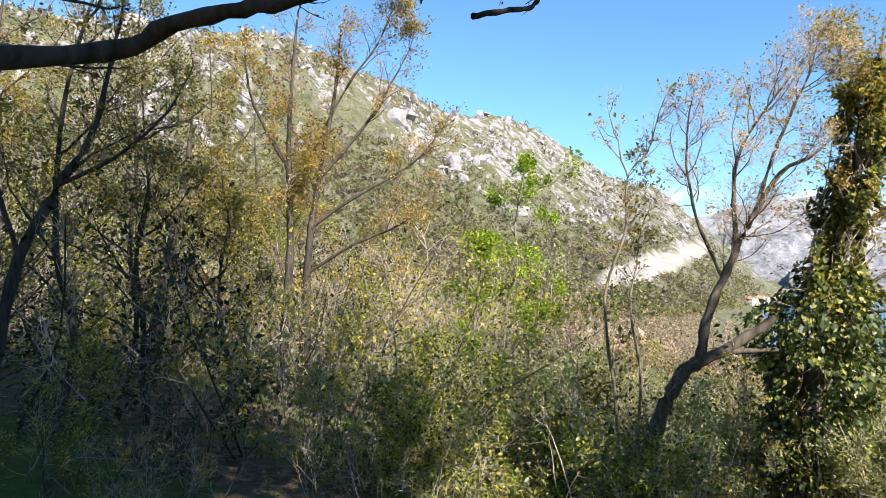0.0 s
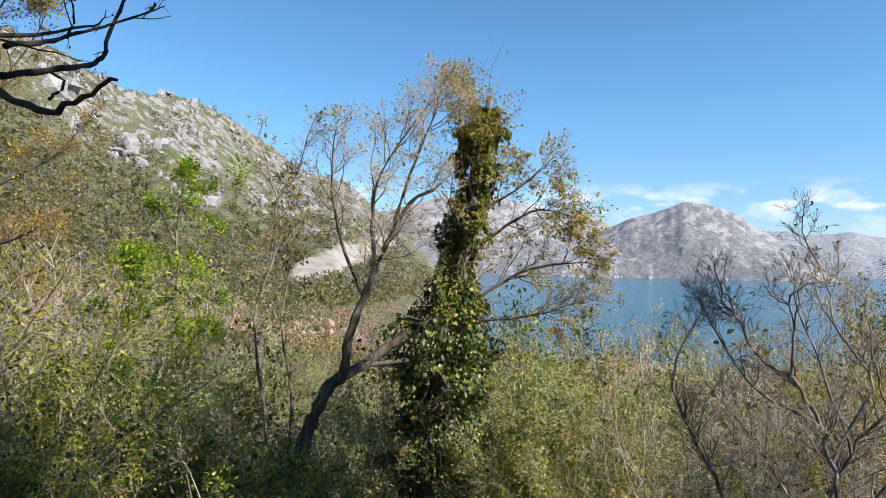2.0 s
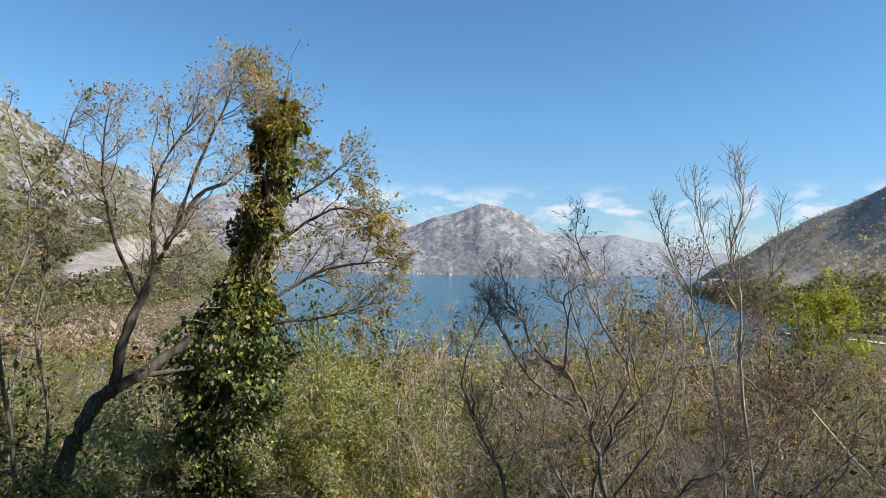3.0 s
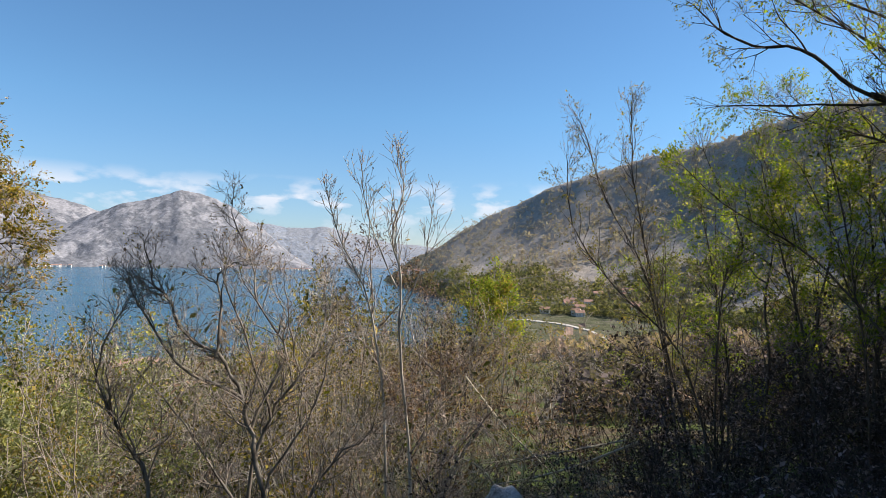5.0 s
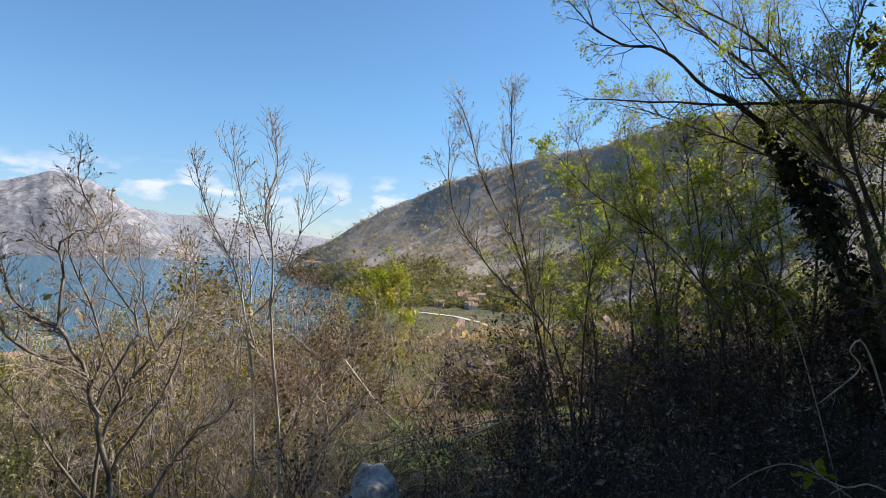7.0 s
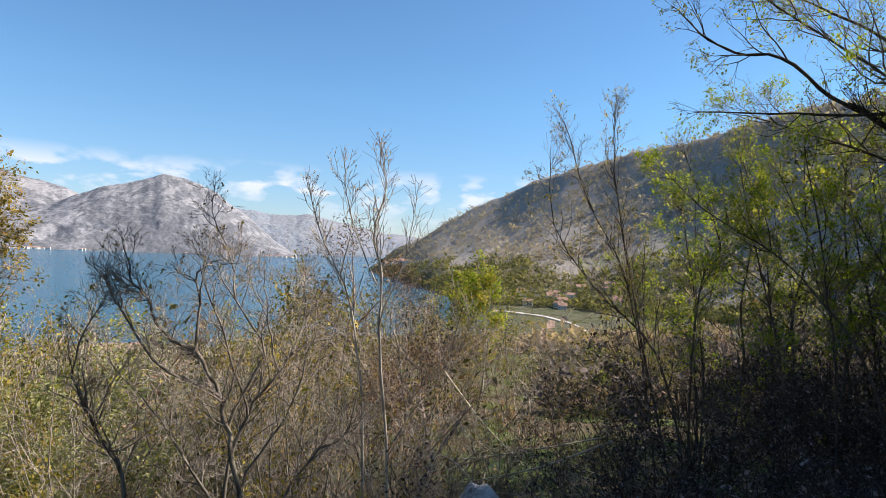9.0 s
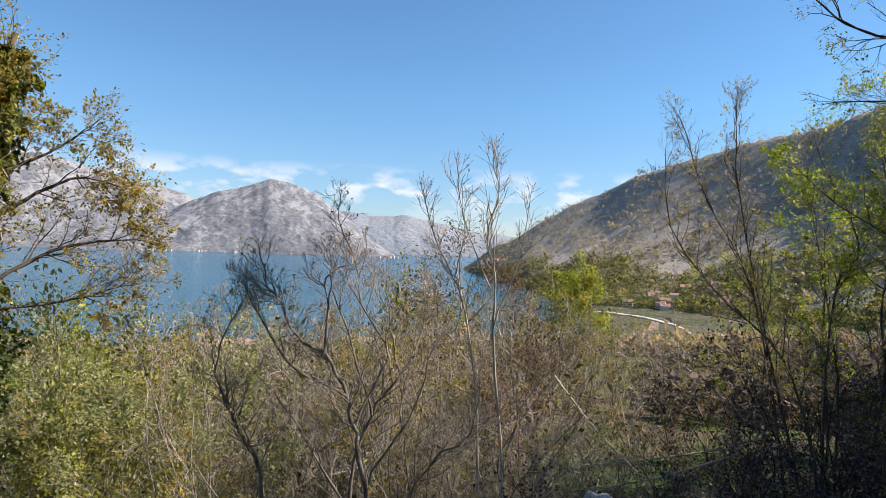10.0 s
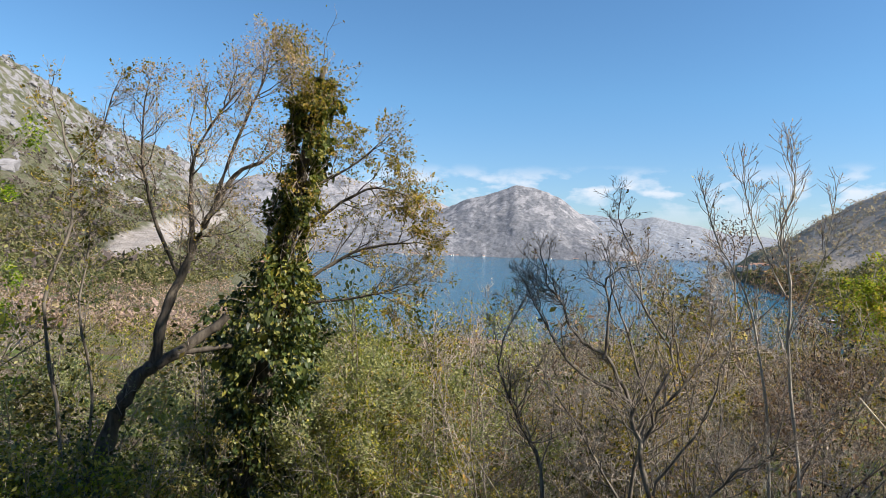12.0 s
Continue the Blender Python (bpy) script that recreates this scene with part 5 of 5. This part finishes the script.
    # fresh green low down among the bare brush
    for k in range(12):
        put("green" if k % 2 else "vine", *polar(-54 - 34 * (k + rng.uniform(0, 1)) / 12, rng.uniform(4.2, 5.6)), rng.uniform(0.3, 0.5), rng, 0)
    # soft grey-green bushes beside the ivy tree
    for a, rr, size in [(-45.5, 5.6, 0.95), (-48.5, 5.6, 1.05), (-43.2, 6.3, 1.05), (-46.8, 6.8, 1.15), (-51.5, 5.2, 0.8), (-49.5, 6.4, 1.1), (-53.5, 5.6, 0.8), (-44.5, 7.4, 1.2), (-48, 7.9, 1.25), (-51.5, 7.2, 1.1)]:
        put("grey", *polar(a, rr), size, rng, 0)
    for a, rr, size in [(-42.0, 5.6, 0.85), (-44.0, 5.2, 0.8), (-47.2, 5.9, 0.95), (-50.6, 7.8, 1.3), (-46, 8.2, 1.35), (-53, 8.4, 1.25), (-40, 7, 1.1), (-55, 7, 0.95)]:
        put("green", *polar(a, rr), size, rng, 0)
    for ob in MODELS.values():
        for o in (*ob.children_recursive, ob):
            bpy.data.objects.remove(o)


thicket()


# ---------------------------------------------------------------- woods and scrub on the slopes, past counting
def tufts(name, label, seed, count, lo, hi, near, far, size, blades, mat, keep=None, squash_=0.8, zmax=400):
    rng = np.random.default_rng(seed)
    az = rng.uniform(lo, hi, count * 3)
    r = near * (far / near) ** rng.uniform(0, 1, count * 3)
    x, y = -np.sin(np.radians(az)) * r, np.cos(np.radians(az)) * r
    z, t = hillside(x, y)
    ok = (z > WATER + 1.5) & (z < zmax)
    if keep is not None:
        ok &= keep(x, y, az, r, t)
    ok = np.flatnonzero(ok)[:count]
    x, y, z, r = x[ok], y[ok], z[ok], r[ok]
    n = len(ok)
    s = size * np.exp(rng.normal(0, 0.3, n)) * np.clip(0.75 + r / 900, 0.75, 1.8)
    d = rng.normal(0, 1, (n, blades, 3))
    d /= np.linalg.norm(d, axis=2, keepdims=True)
    d *= rng.uniform(0.35, 1.0, (n, blades, 1))
    pos = np.stack([x, y, z + s * 0.55], -1)[:, None, :] + d * s[:, None, None] * np.array([0.6, 0.6, 0.6 * squash_])
    me = leaves_mesh(name, rng, pos.reshape(-1, 3), rng.normal(0, 1, (n * blades, 3)), 1.0, "blade", mat, 0.2, 0.2)
    co = np.empty(len(me.vertices) * 3, np.float32)
    me.vertices.foreach_get("co", co)
    co = co.reshape(n * blades, 4, 3)
    c = pos.reshape(-1, 1, 3)
    scale = np.repeat(s * 1.5 / math.sqrt(blades) , blades)[:, None, None]
    co = c + (co - c) * scale
    me.vertices.foreach_set("co", co.reshape(-1).astype(np.float32))
    me.update()
    return tagged(new(name, me), label, "vegetation", kind="stuff")


WOOD_GREEN = leaf_material("wood_green", [(0.1, 0.115, 0.052), (0.155, 0.175, 0.074), (0.22, 0.235, 0.095), (0.31, 0.305, 0.13)], 0.45, 0.8, 0.1)
WOOD_BROWN = leaf_material("wood_bare", [(0.27, 0.225, 0.17), (0.37, 0.305, 0.225), (0.46, 0.375, 0.285), (0.34, 0.32, 0.15)], 0.4, 0.8, 0.1)
WOOD_GREY = leaf_material("wood_grey", [(0.27, 0.252, 0.215), (0.325, 0.305, 0.262), (0.38, 0.355, 0.31), (0.31, 0.315, 0.225)], 0.5, 0.8, 0.1)

WOOD_DULL = leaf_material("wood_dull", [(0.12, 0.11, 0.09), (0.165, 0.15, 0.122), (0.21, 0.19, 0.158), (0.15, 0.152, 0.092)], 0.35, 0.8, 0.1)


def patchy(scale, seed, level):
    return lambda x, y, az, r, t: fbm(x / scale, y / scale, 3, seed) > level


def off_quarry(x, y, az, r):
    """True outside the cut rock face of the quarry."""
    el = np.degrees(np.arctan2(hillside(x, y)[0] - EYE_Z, np.maximum(r, 1)))
    along_cut, across = (az + 25.2) * -0.75 - (el + 0.1) * 0.45, (az + 25.2) * 0.28 + (el + 0.1) * 0.9
    return np.hypot(along_cut / 3.0, across / 1.3) + fbm(x / 40, y / 40, 3, 34) * 0.35 > 1.0


tufts("slope_scrub", "brownish bare scrub covering the slope to the shore", 401, 3000, -100, 34, 66, 420, 1.9, 18, WOOD_BROWN)
tufts("slope_bushes", "green bushes scattered over the slope", 402, 3200, -100, 34, 66, 420, 1.8, 18, WOOD_GREEN, patchy(40, 12, 0.0))
tufts("valley_scrub", "yellowish scrub and tall grass above the road", 407, 2600, -104, -76, 66, 560, 1.6, 12, WOOD_BROWN)
tufts("hill_wood", "green woods on the lower mountainside", 403, 6500, -126, -74, 560, 1600, 4.2, 14, WOOD_GREEN, lambda x, y, az, r, t: (t > 0.02) & (t < 0.3 + 0.3 * fbm(x / 160, y / 160, 2, 5)) & (fbm(x / 120, y / 120, 3, 4) > -0.25))
tufts("hill_brush", "grey leafless woods high on the mountainside", 404, 9500, -126, -74, 700, 1750, 3.2, 7, WOOD_GREY, lambda x, y, az, r, t: (t > 0.14) & (fbm(x / 90, y / 90, 3, 44) > -0.3))
tufts("mountain_scrub", "green scrub between pale rocks on the mountainside", 405, 9000, -36, 34, 380, 1500, 3.6, 10, WOOD_GREEN, lambda x, y, az, r, t: (t > 0.0) & (fbm(x / 90, y / 90, 3, 8) > t ** 2.1 * 1.9 - 0.75) & off_quarry(x, y, az, r))
tufts("mountain_brush", "grey-brown brush on the mountainside", 406, 12000, -36, 34, 400, 1500, 3.0, 6, WOOD_DULL, lambda x, y, az, r, t: (t > 0.05) & (fbm(x / 55, y / 55, 3, 18) > t ** 2.1 * 0.55 - 0.4) & off_quarry(x, y, az, r))


def crags(name, label, seed, count, lo, hi, near, far, keep, size, mat):
    """Outcrops of bare rock standing out of a mountainside: jagged lumps, past counting."""
    rng = np.random.default_rng(seed)
    az = rng.uniform(lo, hi, count * 8)
    r = rng.uniform(near, far, count * 8)
    x, y = -np.sin(np.radians(az)) * r, np.cos(np.radians(az)) * r
    z, t = hillside(x, y)
    ok = np.flatnonzero(keep(x, y, az, r, t))[:count]
    x, y, z = x[ok], y[ok], z[ok]
    n = len(ok)
    g = (1 + 5 ** 0.5) / 2
    ico = np.array([(-1, g, 0), (1, g, 0), (-1, -g, 0), (1, -g, 0), (0, -1, g), (0, 1, g), (0, -1, -g), (0, 1, -g), (g, 0, -1), (g, 0, 1), (-g, 0, -1), (-g, 0, 1)]) / math.sqrt(1 + g * g)
    tri = np.array([(0, 11, 5), (0, 5, 1), (0, 1, 7), (0, 7, 10), (0, 10, 11), (1, 5, 9), (5, 11, 4), (11, 10, 2), (10, 7, 6), (7, 1, 8), (3, 9, 4), (3, 4, 2), (3, 2, 6), (3, 6, 8), (3, 8, 9), (4, 9, 5), (2, 4, 11), (6, 2, 10), (8, 6, 7), (9, 8, 1)])
    s = size * np.exp(rng.normal(0, 0.5, n))
    shape = ico[None] * rng.uniform(0.55, 1.4, (n, 12, 1)) * np.stack([rng.uniform(0.6, 1.3, n), rng.uniform(0.6, 1.3, n), rng.uniform(0.7, 1.6, n)], -1)[:, None, :]
    a = rng.uniform(0, 6.28, n)
    ca, sa = np.cos(a)[:, None], np.sin(a)[:, None]
    shape = np.stack([shape[..., 0] * ca - shape[..., 1] * sa, shape[..., 0] * sa + shape[..., 1] * ca, shape[..., 2]], -1)
    verts = np.stack([x, y, z], -1)[:, None, :] + shape * s[:, None, None]
    faces = (np.arange(n) * 12)[:, None, None] + tri[None]
    tagged(new(name, mesh_of(name, verts.reshape(-1, 3), faces.reshape(-1, 3), mat, False)), label, "rock", kind="stuff")


tufts("hollow_scrub", "pinkish-brown bare scrub filling the hollow below", 409, 1500, -38, -2, 56, 150, 1.9, 60, WOOD_BROWN)
tufts("slope_brush", "bare brush on the slope below the quarry", 411, 5200, -38, -2, 150, 660, 2.2, 13, WOOD_BROWN)
tufts("hollow_bushes", "fresh green bushes in the hollow below", 410, 1100, -38, -2, 62, 520, 2.2, 44, WOOD_GREEN, patchy(35, 13, -0.05))
tufts("wood_floor_brush", "dull brown brush on the floor of the open wood", 412, 900, -114, -90, 15, 95, 1.1, 36, WOOD_DULL)
tufts("house_hedge", "green and brown bushes round the houses below", 408, 420, -66, -38, 95, 200, 2.6, 44, WOOD_GREEN)


# ---------------------------------------------------------------- road, houses, cable
def plain(name, col, rough=0.85, var=0.15, scale=3.0):
    m, n, l, p = material(name, rough, 0.2)
    tc = n.new("ShaderNodeTexCoord")
    a = noise_node(n, l, scale, 6.0, 0.65, tc.outputs["Object"])
    r = ramp(n, [(0.3, tuple(c * (1 - var) for c in col)), (0.7, tuple(min(1, c * (1 + var)) for c in col))])
    l.new(a.outputs["Fac"], r.inputs[0])
    l.new(r.outputs[0], p.inputs["Base Color"])
    return m


ROAD = plain("pale_road", (0.5, 0.46, 0.4), 0.9, 0.2, 0.4)
PLASTER = plain("white_plaster", (0.74, 0.71, 0.66), 0.9, 0.08, 0.8)
ROOF = plain("clay_tile", (0.36, 0.22, 0.165), 0.85, 0.25, 1.5)
PANE = plain("dark_window", (0.05, 0.055, 0.06), 0.2, 0.2, 1.0)
CABLE = plain("cable", (0.3, 0.3, 0.3), 0.6, 0.05)


def build_road():
    az = np.linspace(-80.5, -93.2, 46)
    r = knots(az, [(-93.2, 470), (-92.3, 525), (-91, 575), (-88.5, 625), (-85.9, 648), (-82.9, 665), (-80.5, 690)])
    verts = []
    for a, q in zip(az, r):
        for off in (-4.5, 4.5):
            x, y = polar(a, q + off * 1.3)
            verts.append((x, y, max(ground_z(x, y), WATER + 1.2) + 0.9))
    for k in range(len(az)):
        for side in (0, 1):
            x, y, z = verts[k * 2 + side]
            verts.append((x, y, z - 2.5))
    n = len(az)
    faces = [(2 * k, 2 * k + 1, 2 * k + 3, 2 * k + 2) for k in range(n - 1)]
    faces += [(2 * k, 2 * k + 2, 2 * n + 2 * k + 2, 2 * n + 2 * k) for k in range(n - 1)]
    faces += [(2 * k + 1, 2 * n + 2 * k + 1, 2 * n + 2 * k + 3, 2 * k + 3) for k in range(n - 1)]
    tagged(new("road", sheet("road", verts, faces, ROAD, False)), "pale gravel road curving along the shore", "road", kind="structure")


build_road()
CRAG = plain("grey_limestone", (0.26, 0.25, 0.252), 0.95, 0.35, 0.12)
crags("limestone_crags", "pale limestone crags standing out of the mountain scrub", 501, 1300, -34, 34, 560, 1480,
      lambda x, y, az, r, t: (t ** 2.1 > 0.3) & (t < 1.0) & (ridged(az * 0.42, r / 400, 3, 77) + fbm(x / 60, y / 60, 3, 78) * 1.2 > 1.15 - 1.0 * t ** 2.1) & off_quarry(x, y, az, r), 3.0, CRAG)


def block(bm, x0, x1, y0, y1, z0, z1):
    v = [bm.verts.new(p) for p in ((x0, y0, z0), (x1, y0, z0), (x1, y1, z0), (x0, y1, z0), (x0, y0, z1), (x1, y0, z1), (x1, y1, z1), (x0, y1, z1))]
    for f in ((0, 3, 2, 1), (4, 5, 6, 7), (0, 1, 5, 4), (1, 2, 6, 5), (2, 3, 7, 6), (3, 0, 4, 7)):
        bm.faces.new([v[i] for i in f])


def from_bm(name, build, mat):
    bm = bmesh.new()
    build(bm)
    me = bpy.data.meshes.new(name)
    bm.to_mesh(me)
    bm.free()
    me.materials.append(mat)
    return me


def house(az, r, w, d, h, turn, label, group="", z=None):
    x, y = polar(az, r)
    z = max(ground_z(x, y), WATER + 1.5) - (2.2 if r < 250 else 0) if z is None else z
    root = thing("house", (x, y, z), label, "house", group)
    root.rotation_euler = (0, 0, radians(az + turn))
    rise = d * 0.26

    def walls(bm):
        block(bm, -w / 2, w / 2, -d / 2, d / 2, -3, h)
        for sx in (-w / 2, w / 2):
            s = 0.01 if sx < 0 else -0.01
            a, b, c = (bm.verts.new(p) for p in ((sx + s, -d / 2, h), (sx + s, d / 2, h), (sx + s, 0, h + rise)))
            bm.faces.new((a, b, c))

    def roof(bm):
        o = 0.5
        for sy in (-1, 1):
            p = [(-w / 2 - o, sy * (d / 2 + o), h - o * 0.5), (w / 2 + o, sy * (d / 2 + o), h - o * 0.5), (w / 2 + o, 0, h + rise + 0.15), (-w / 2 - o, 0, h + rise + 0.15)]
            top = [bm.verts.new((a, b, c + 0.2)) for a, b, c in p]
            bot = [bm.verts.new(q) for q in p]
            bm.faces.new(top)
            bm.faces.new(bot[::-1])
            for k in range(4):
                bm.faces.new((top[k], bot[k], bot[(k + 1) % 4], top[(k + 1) % 4]))

    part("wall", from_bm("wall", walls, PLASTER), root)
    part("roof", from_bm("roof", roof, ROOF), root, "orange clay tile roof")
    storeys, cols = max(1, int(h / 2.8)), max(2, int(w / 3))
    for s in range(storeys):
        for c in range(cols):
            cx = -w / 2 + w * (c + 0.5) / cols
            part("window", from_bm("window", lambda bm: block(bm, cx - 0.5, cx + 0.5, -d / 2 - 0.03, -d / 2 + 0.05, s * 2.8 + 1.0, s * 2.8 + 2.3), PANE), root)
    return root


def settlements():
    rng = np.random.default_rng(17)
    house(-52.4, 150, 9.5, 8, 4.0, 8, "white house with an orange tile roof among the bushes", "houses below the thicket")
    house(-54.6, 165, 7, 7, 4.4, -20, "white house with an orange tile roof among the bushes", "houses below the thicket")
    house(-63.6, 140, 5, 6, 4.6, 15, "narrow white house half hidden by bushes", "houses below the thicket")
    house(-57.6, 190, 8, 7, 4.2, 30, "white house with an orange tile roof among the bushes", "houses below the thicket")
    house(-41.5, 200, 8, 7, 4.4, -10, "white house with an orange tile roof among the bushes", "houses below the thicket")
    for _ in range(15):
        a = rng.uniform(-95, -85.8)
        house(a, rng.uniform(715, 800), rng.uniform(8, 13), rng.uniform(8, 10), rng.uniform(4, 7), rng.uniform(-30, 30), "small house with clay roof at the mountain foot", "village at the mountain foot")
    for _ in range(12):
        a = rng.uniform(-76.4, -73.9)
        house(a, np.interp(a, [-76.4, -73.9], [1330, 1690]), rng.uniform(10, 16), 10, rng.uniform(5, 8), rng.uniform(-30, 30), "shore house with an orange roof", "village on the headland")
    for _ in range(9):
        a = rng.uniform(-35.9, -33)
        house(a, np.interp(a, [-35.9, -33], [1710, 1100]), rng.uniform(10, 18), 10, rng.uniform(5, 9), rng.uniform(-30, 30), "pale house by the shore", "village below the quarry")
    for lo, hi, n in ((-66.8, -63.6, 22), (-47.6, -44.6, 16), (-62.5, -49, 10)):
        for _ in range(n):
            house(rng.uniform(lo, hi), rng.uniform(2985, 3012), rng.uniform(8, 14), 9, rng.uniform(4, 6.5), rng.uniform(-30, 30), "tiny white house on the far shore", "village on the far shore", WATER + 1)


settlements()


def build_cable():
    a, b = Vector((*polar(-78.0, 190), 0)), Vector((*polar(-101, 150), 0))
    a.z, b.z = -3.5, 12.0
    pts = [tuple(a.lerp(b, k / 30) - Vector((0, 0, 5.0 * 4 * (k / 30) * (1 - k / 30)))) for k in range(31)]
    me = mesh_of("cable", *tubes([(np.array(pts), 0.05, 0.05)], 5), CABLE)
    tagged(new("cable", me), "thin power cable strung across the valley", "cable")


build_cable()


# ---------------------------------------------------------------- rock, dead wood and grass near the camera
def rock_material():
    m, n, l, p = material("limestone", 0.9, 0.2)
    tc = n.new("ShaderNodeTexCoord")
    a = noise_node(n, l, 9.0, 9.0, 0.7, tc.outputs["Object"], 0.6)
    b = noise_node(n, l, 2.5, 4.0, 0.6, tc.outputs["Object"])
    r = ramp(n, [(0.36, (0.1, 0.095, 0.085)), (0.5, (0.42, 0.41, 0.39)), (0.62, (0.68, 0.66, 0.63))])
    l.new(a.outputs["Fac"], r.inputs[0])
    moss = ramp(n, [(0.52, (0, 0, 0)), (0.66, (1, 1, 1))])
    l.new(b.outputs["Fac"], moss.inputs[0])
    l.new(mix_colour(n, l, moss.outputs[0], r.outputs[0], (0.2, 0.19, 0.15)), p.inputs["Base Color"])
    bump(n, l, p, a.outputs["Fac"], 1.0, 0.03)
    return m


def boulder(x, y, z, s, seed):
    bm = bmesh.new()
    bmesh.ops.create_icosphere(bm, subdivisions=4, radius=1)
    for v in bm.verts:
        c = v.co.copy()
        k = 1 + 0.35 * noise.noise(c * 1.1 + Vector((seed, 0, 0))) + 0.16 * noise.noise(c * 3 + Vector((0, seed, 0))) + 0.05 * noise.noise(c * 9)
        v.co = Vector((c.x * s[0], c.y * s[1], c.z * s[2])) * k
    for f in bm.faces:
        f.smooth = True
    me = bpy.data.meshes.new("boulder")
    bm.to_mesh(me)
    bm.free()
    me.materials.append(LIMESTONE)
    ob = new("boulder", me)
    ob.location = (x, y, z)
    tagged(ob, "pale weathered limestone boulder lying in dead twigs", "rock")


LIMESTONE = rock_material()
boulder(4.62, 0.0, 0.33, (0.2, 0.19, 0.26), 3)


def dead_wood():
    rng = np.random.default_rng(55)
    lines = [[(7.05, 0.7, 0.83), (6.62, 0.23, 0.45), (6.15, -0.18, 0.25), (5.66, -0.39, 0.17)], [(6.9, -0.9, 0.35), (6.4, -0.2, 0.3), (6.1, 0.4, 0.25)], [(5.9, -0.9, 0.6), (5.8, -0.3, 0.35), (5.7, 0.3, 0.2)],
             [(6.2, 0.9, 0.3), (5.8, 0.4, 0.35), (5.3, 0.1, 0.3)]]
    for _ in range(26):
        a, r = rng.uniform(-104, -66), rng.uniform(4.6, 8.5)
        x, y = polar(a, r)
        z = ground_z(x, y) + rng.uniform(0.05, 0.35)
        w = rng.uniform(0, 6.28)
        ln = rng.uniform(0.5, 1.3)
        lines.append([(x, y, z), (x + math.cos(w) * ln * 0.5, y + math.sin(w) * ln * 0.5, z + rng.uniform(0, 0.25)), (x + math.cos(w) * ln, y + math.sin(w) * ln, z + rng.uniform(-0.1, 0.4))])
    for line in lines:
        foot = np.array(line[0])
        pts = fill(line, 4) - foot
        root = thing("dead_branch", foot, "dry broken branch lying in the brush", "branch", "dead branches on the ground")
        part("stick", mesh_of("stick", *tubes([(pts, rng.uniform(0.008, 0.018), 0.004)], 5), DRY if rng.uniform() < 0.6 else TWIG), root)
        tw = sprout(rng, pts, 0.01, 0.005, 5, (0.2, 1), 45, 0.3, 4, 0.2, 0.0)
        part("twig_work", mesh_of("twig_work", *tubes(tw, 3), DRY), root, kind="stuff")


dead_wood()


def near_canes():
    """Thin pale canes arching out of the shade, one with a few fresh leaves at its tip."""
    rng = np.random.default_rng(58)
    rows = [([(3.95, -2.9, 0.2), (3.85, -2.62, 1.2), (3.78, -2.45, 1.58), (3.76, -2.37, 1.55), (3.76, -2.42, 1.47), (3.76, -2.3, 1.35), (3.75, -2.17, 1.26), (3.75, -2.07, 1.27)], 0.006, 0),
            ([(3.4, -2.6, 0.2), (3.36, -2.3, 0.85), (3.35, -2.1, 1.03), (3.35, -1.98, 1.1), (3.34, -1.87, 1.12), (3.33, -1.75, 1.08), (3.33, -1.65, 1.01)], 0.0035, 0),
            ([(3.2, -2.6, 0.25), (3.16, -2.3, 0.95), (3.15, -2.13, 1.11), (3.15, -2.02, 1.1), (3.14, -1.92, 1.14), (3.14, -1.88, 1.19)], 0.005, 46),
            ([(4.6, -2.9, 0.3), (4.5, -2.6, 1.2), (4.4, -2.35, 1.75), (4.35, -2.1, 1.85), (4.3, -1.9, 1.92)], 0.005, 30)]
    for line, r, leaves in rows:
        foot = np.array(line[0])
        pts = fill(line, 4) - foot
        root = thing("bramble_cane", foot, "pale arching cane with fresh green leaves" if leaves else "pale bare cane arching out of the shade", "cane", "canes in the shade")
        part("cane", mesh_of("cane", *tubes([(pts, r, 0.002)], 6), DRY), root)
        shoots = sprout(rng, pts, r, 0.002, 7, (0.6, 1), 50, 0.14, 3, 0.2, 0.02)
        part("twig_work", mesh_of("twig_work", *tubes(shoots, 3), DRY), root, kind="stuff")
        if leaves:
            pos, way = along(rng, shoots, leaves, (0.3, 1.0), 0.006)
            part("foliage", leaves_mesh("foliage", rng, pos, way, 0.036, "blade", LEAF_BRIGHT), root, kind="stuff")


near_canes()


def grass():
    rng = np.random.default_rng(66)
    n = 42000
    az, r = rng.uniform(-126, 32, n), 3.6 * (16 / 3.6) ** rng.uniform(0, 1, n)
    x, y = -np.sin(np.radians(az)) * r, np.cos(np.radians(az)) * r
    ok = (fbm(x / 1.6, y / 1.6, 3, 71) > 0.0) & ((az > -88) | (r > 9)) & ((az < -6) | (r > 9))
    x, y, r = x[ok], y[ok], r[ok]
    z = hillside(x, y)[0]
    pos = np.stack([x, y, z - 0.02], -1)
    way = np.stack([rng.normal(0, 0.35, len(x)), rng.normal(0, 0.35, len(x)), np.ones(len(x)) * 1.6], -1)
    me = leaves_mesh("grass", rng, pos, way, 0.2, "straw", GRASS, 0.0, 0.4)
    tagged(new("grass", me), "tufts of green and straw-coloured grass in the thicket", "grass", kind="stuff")


grass()
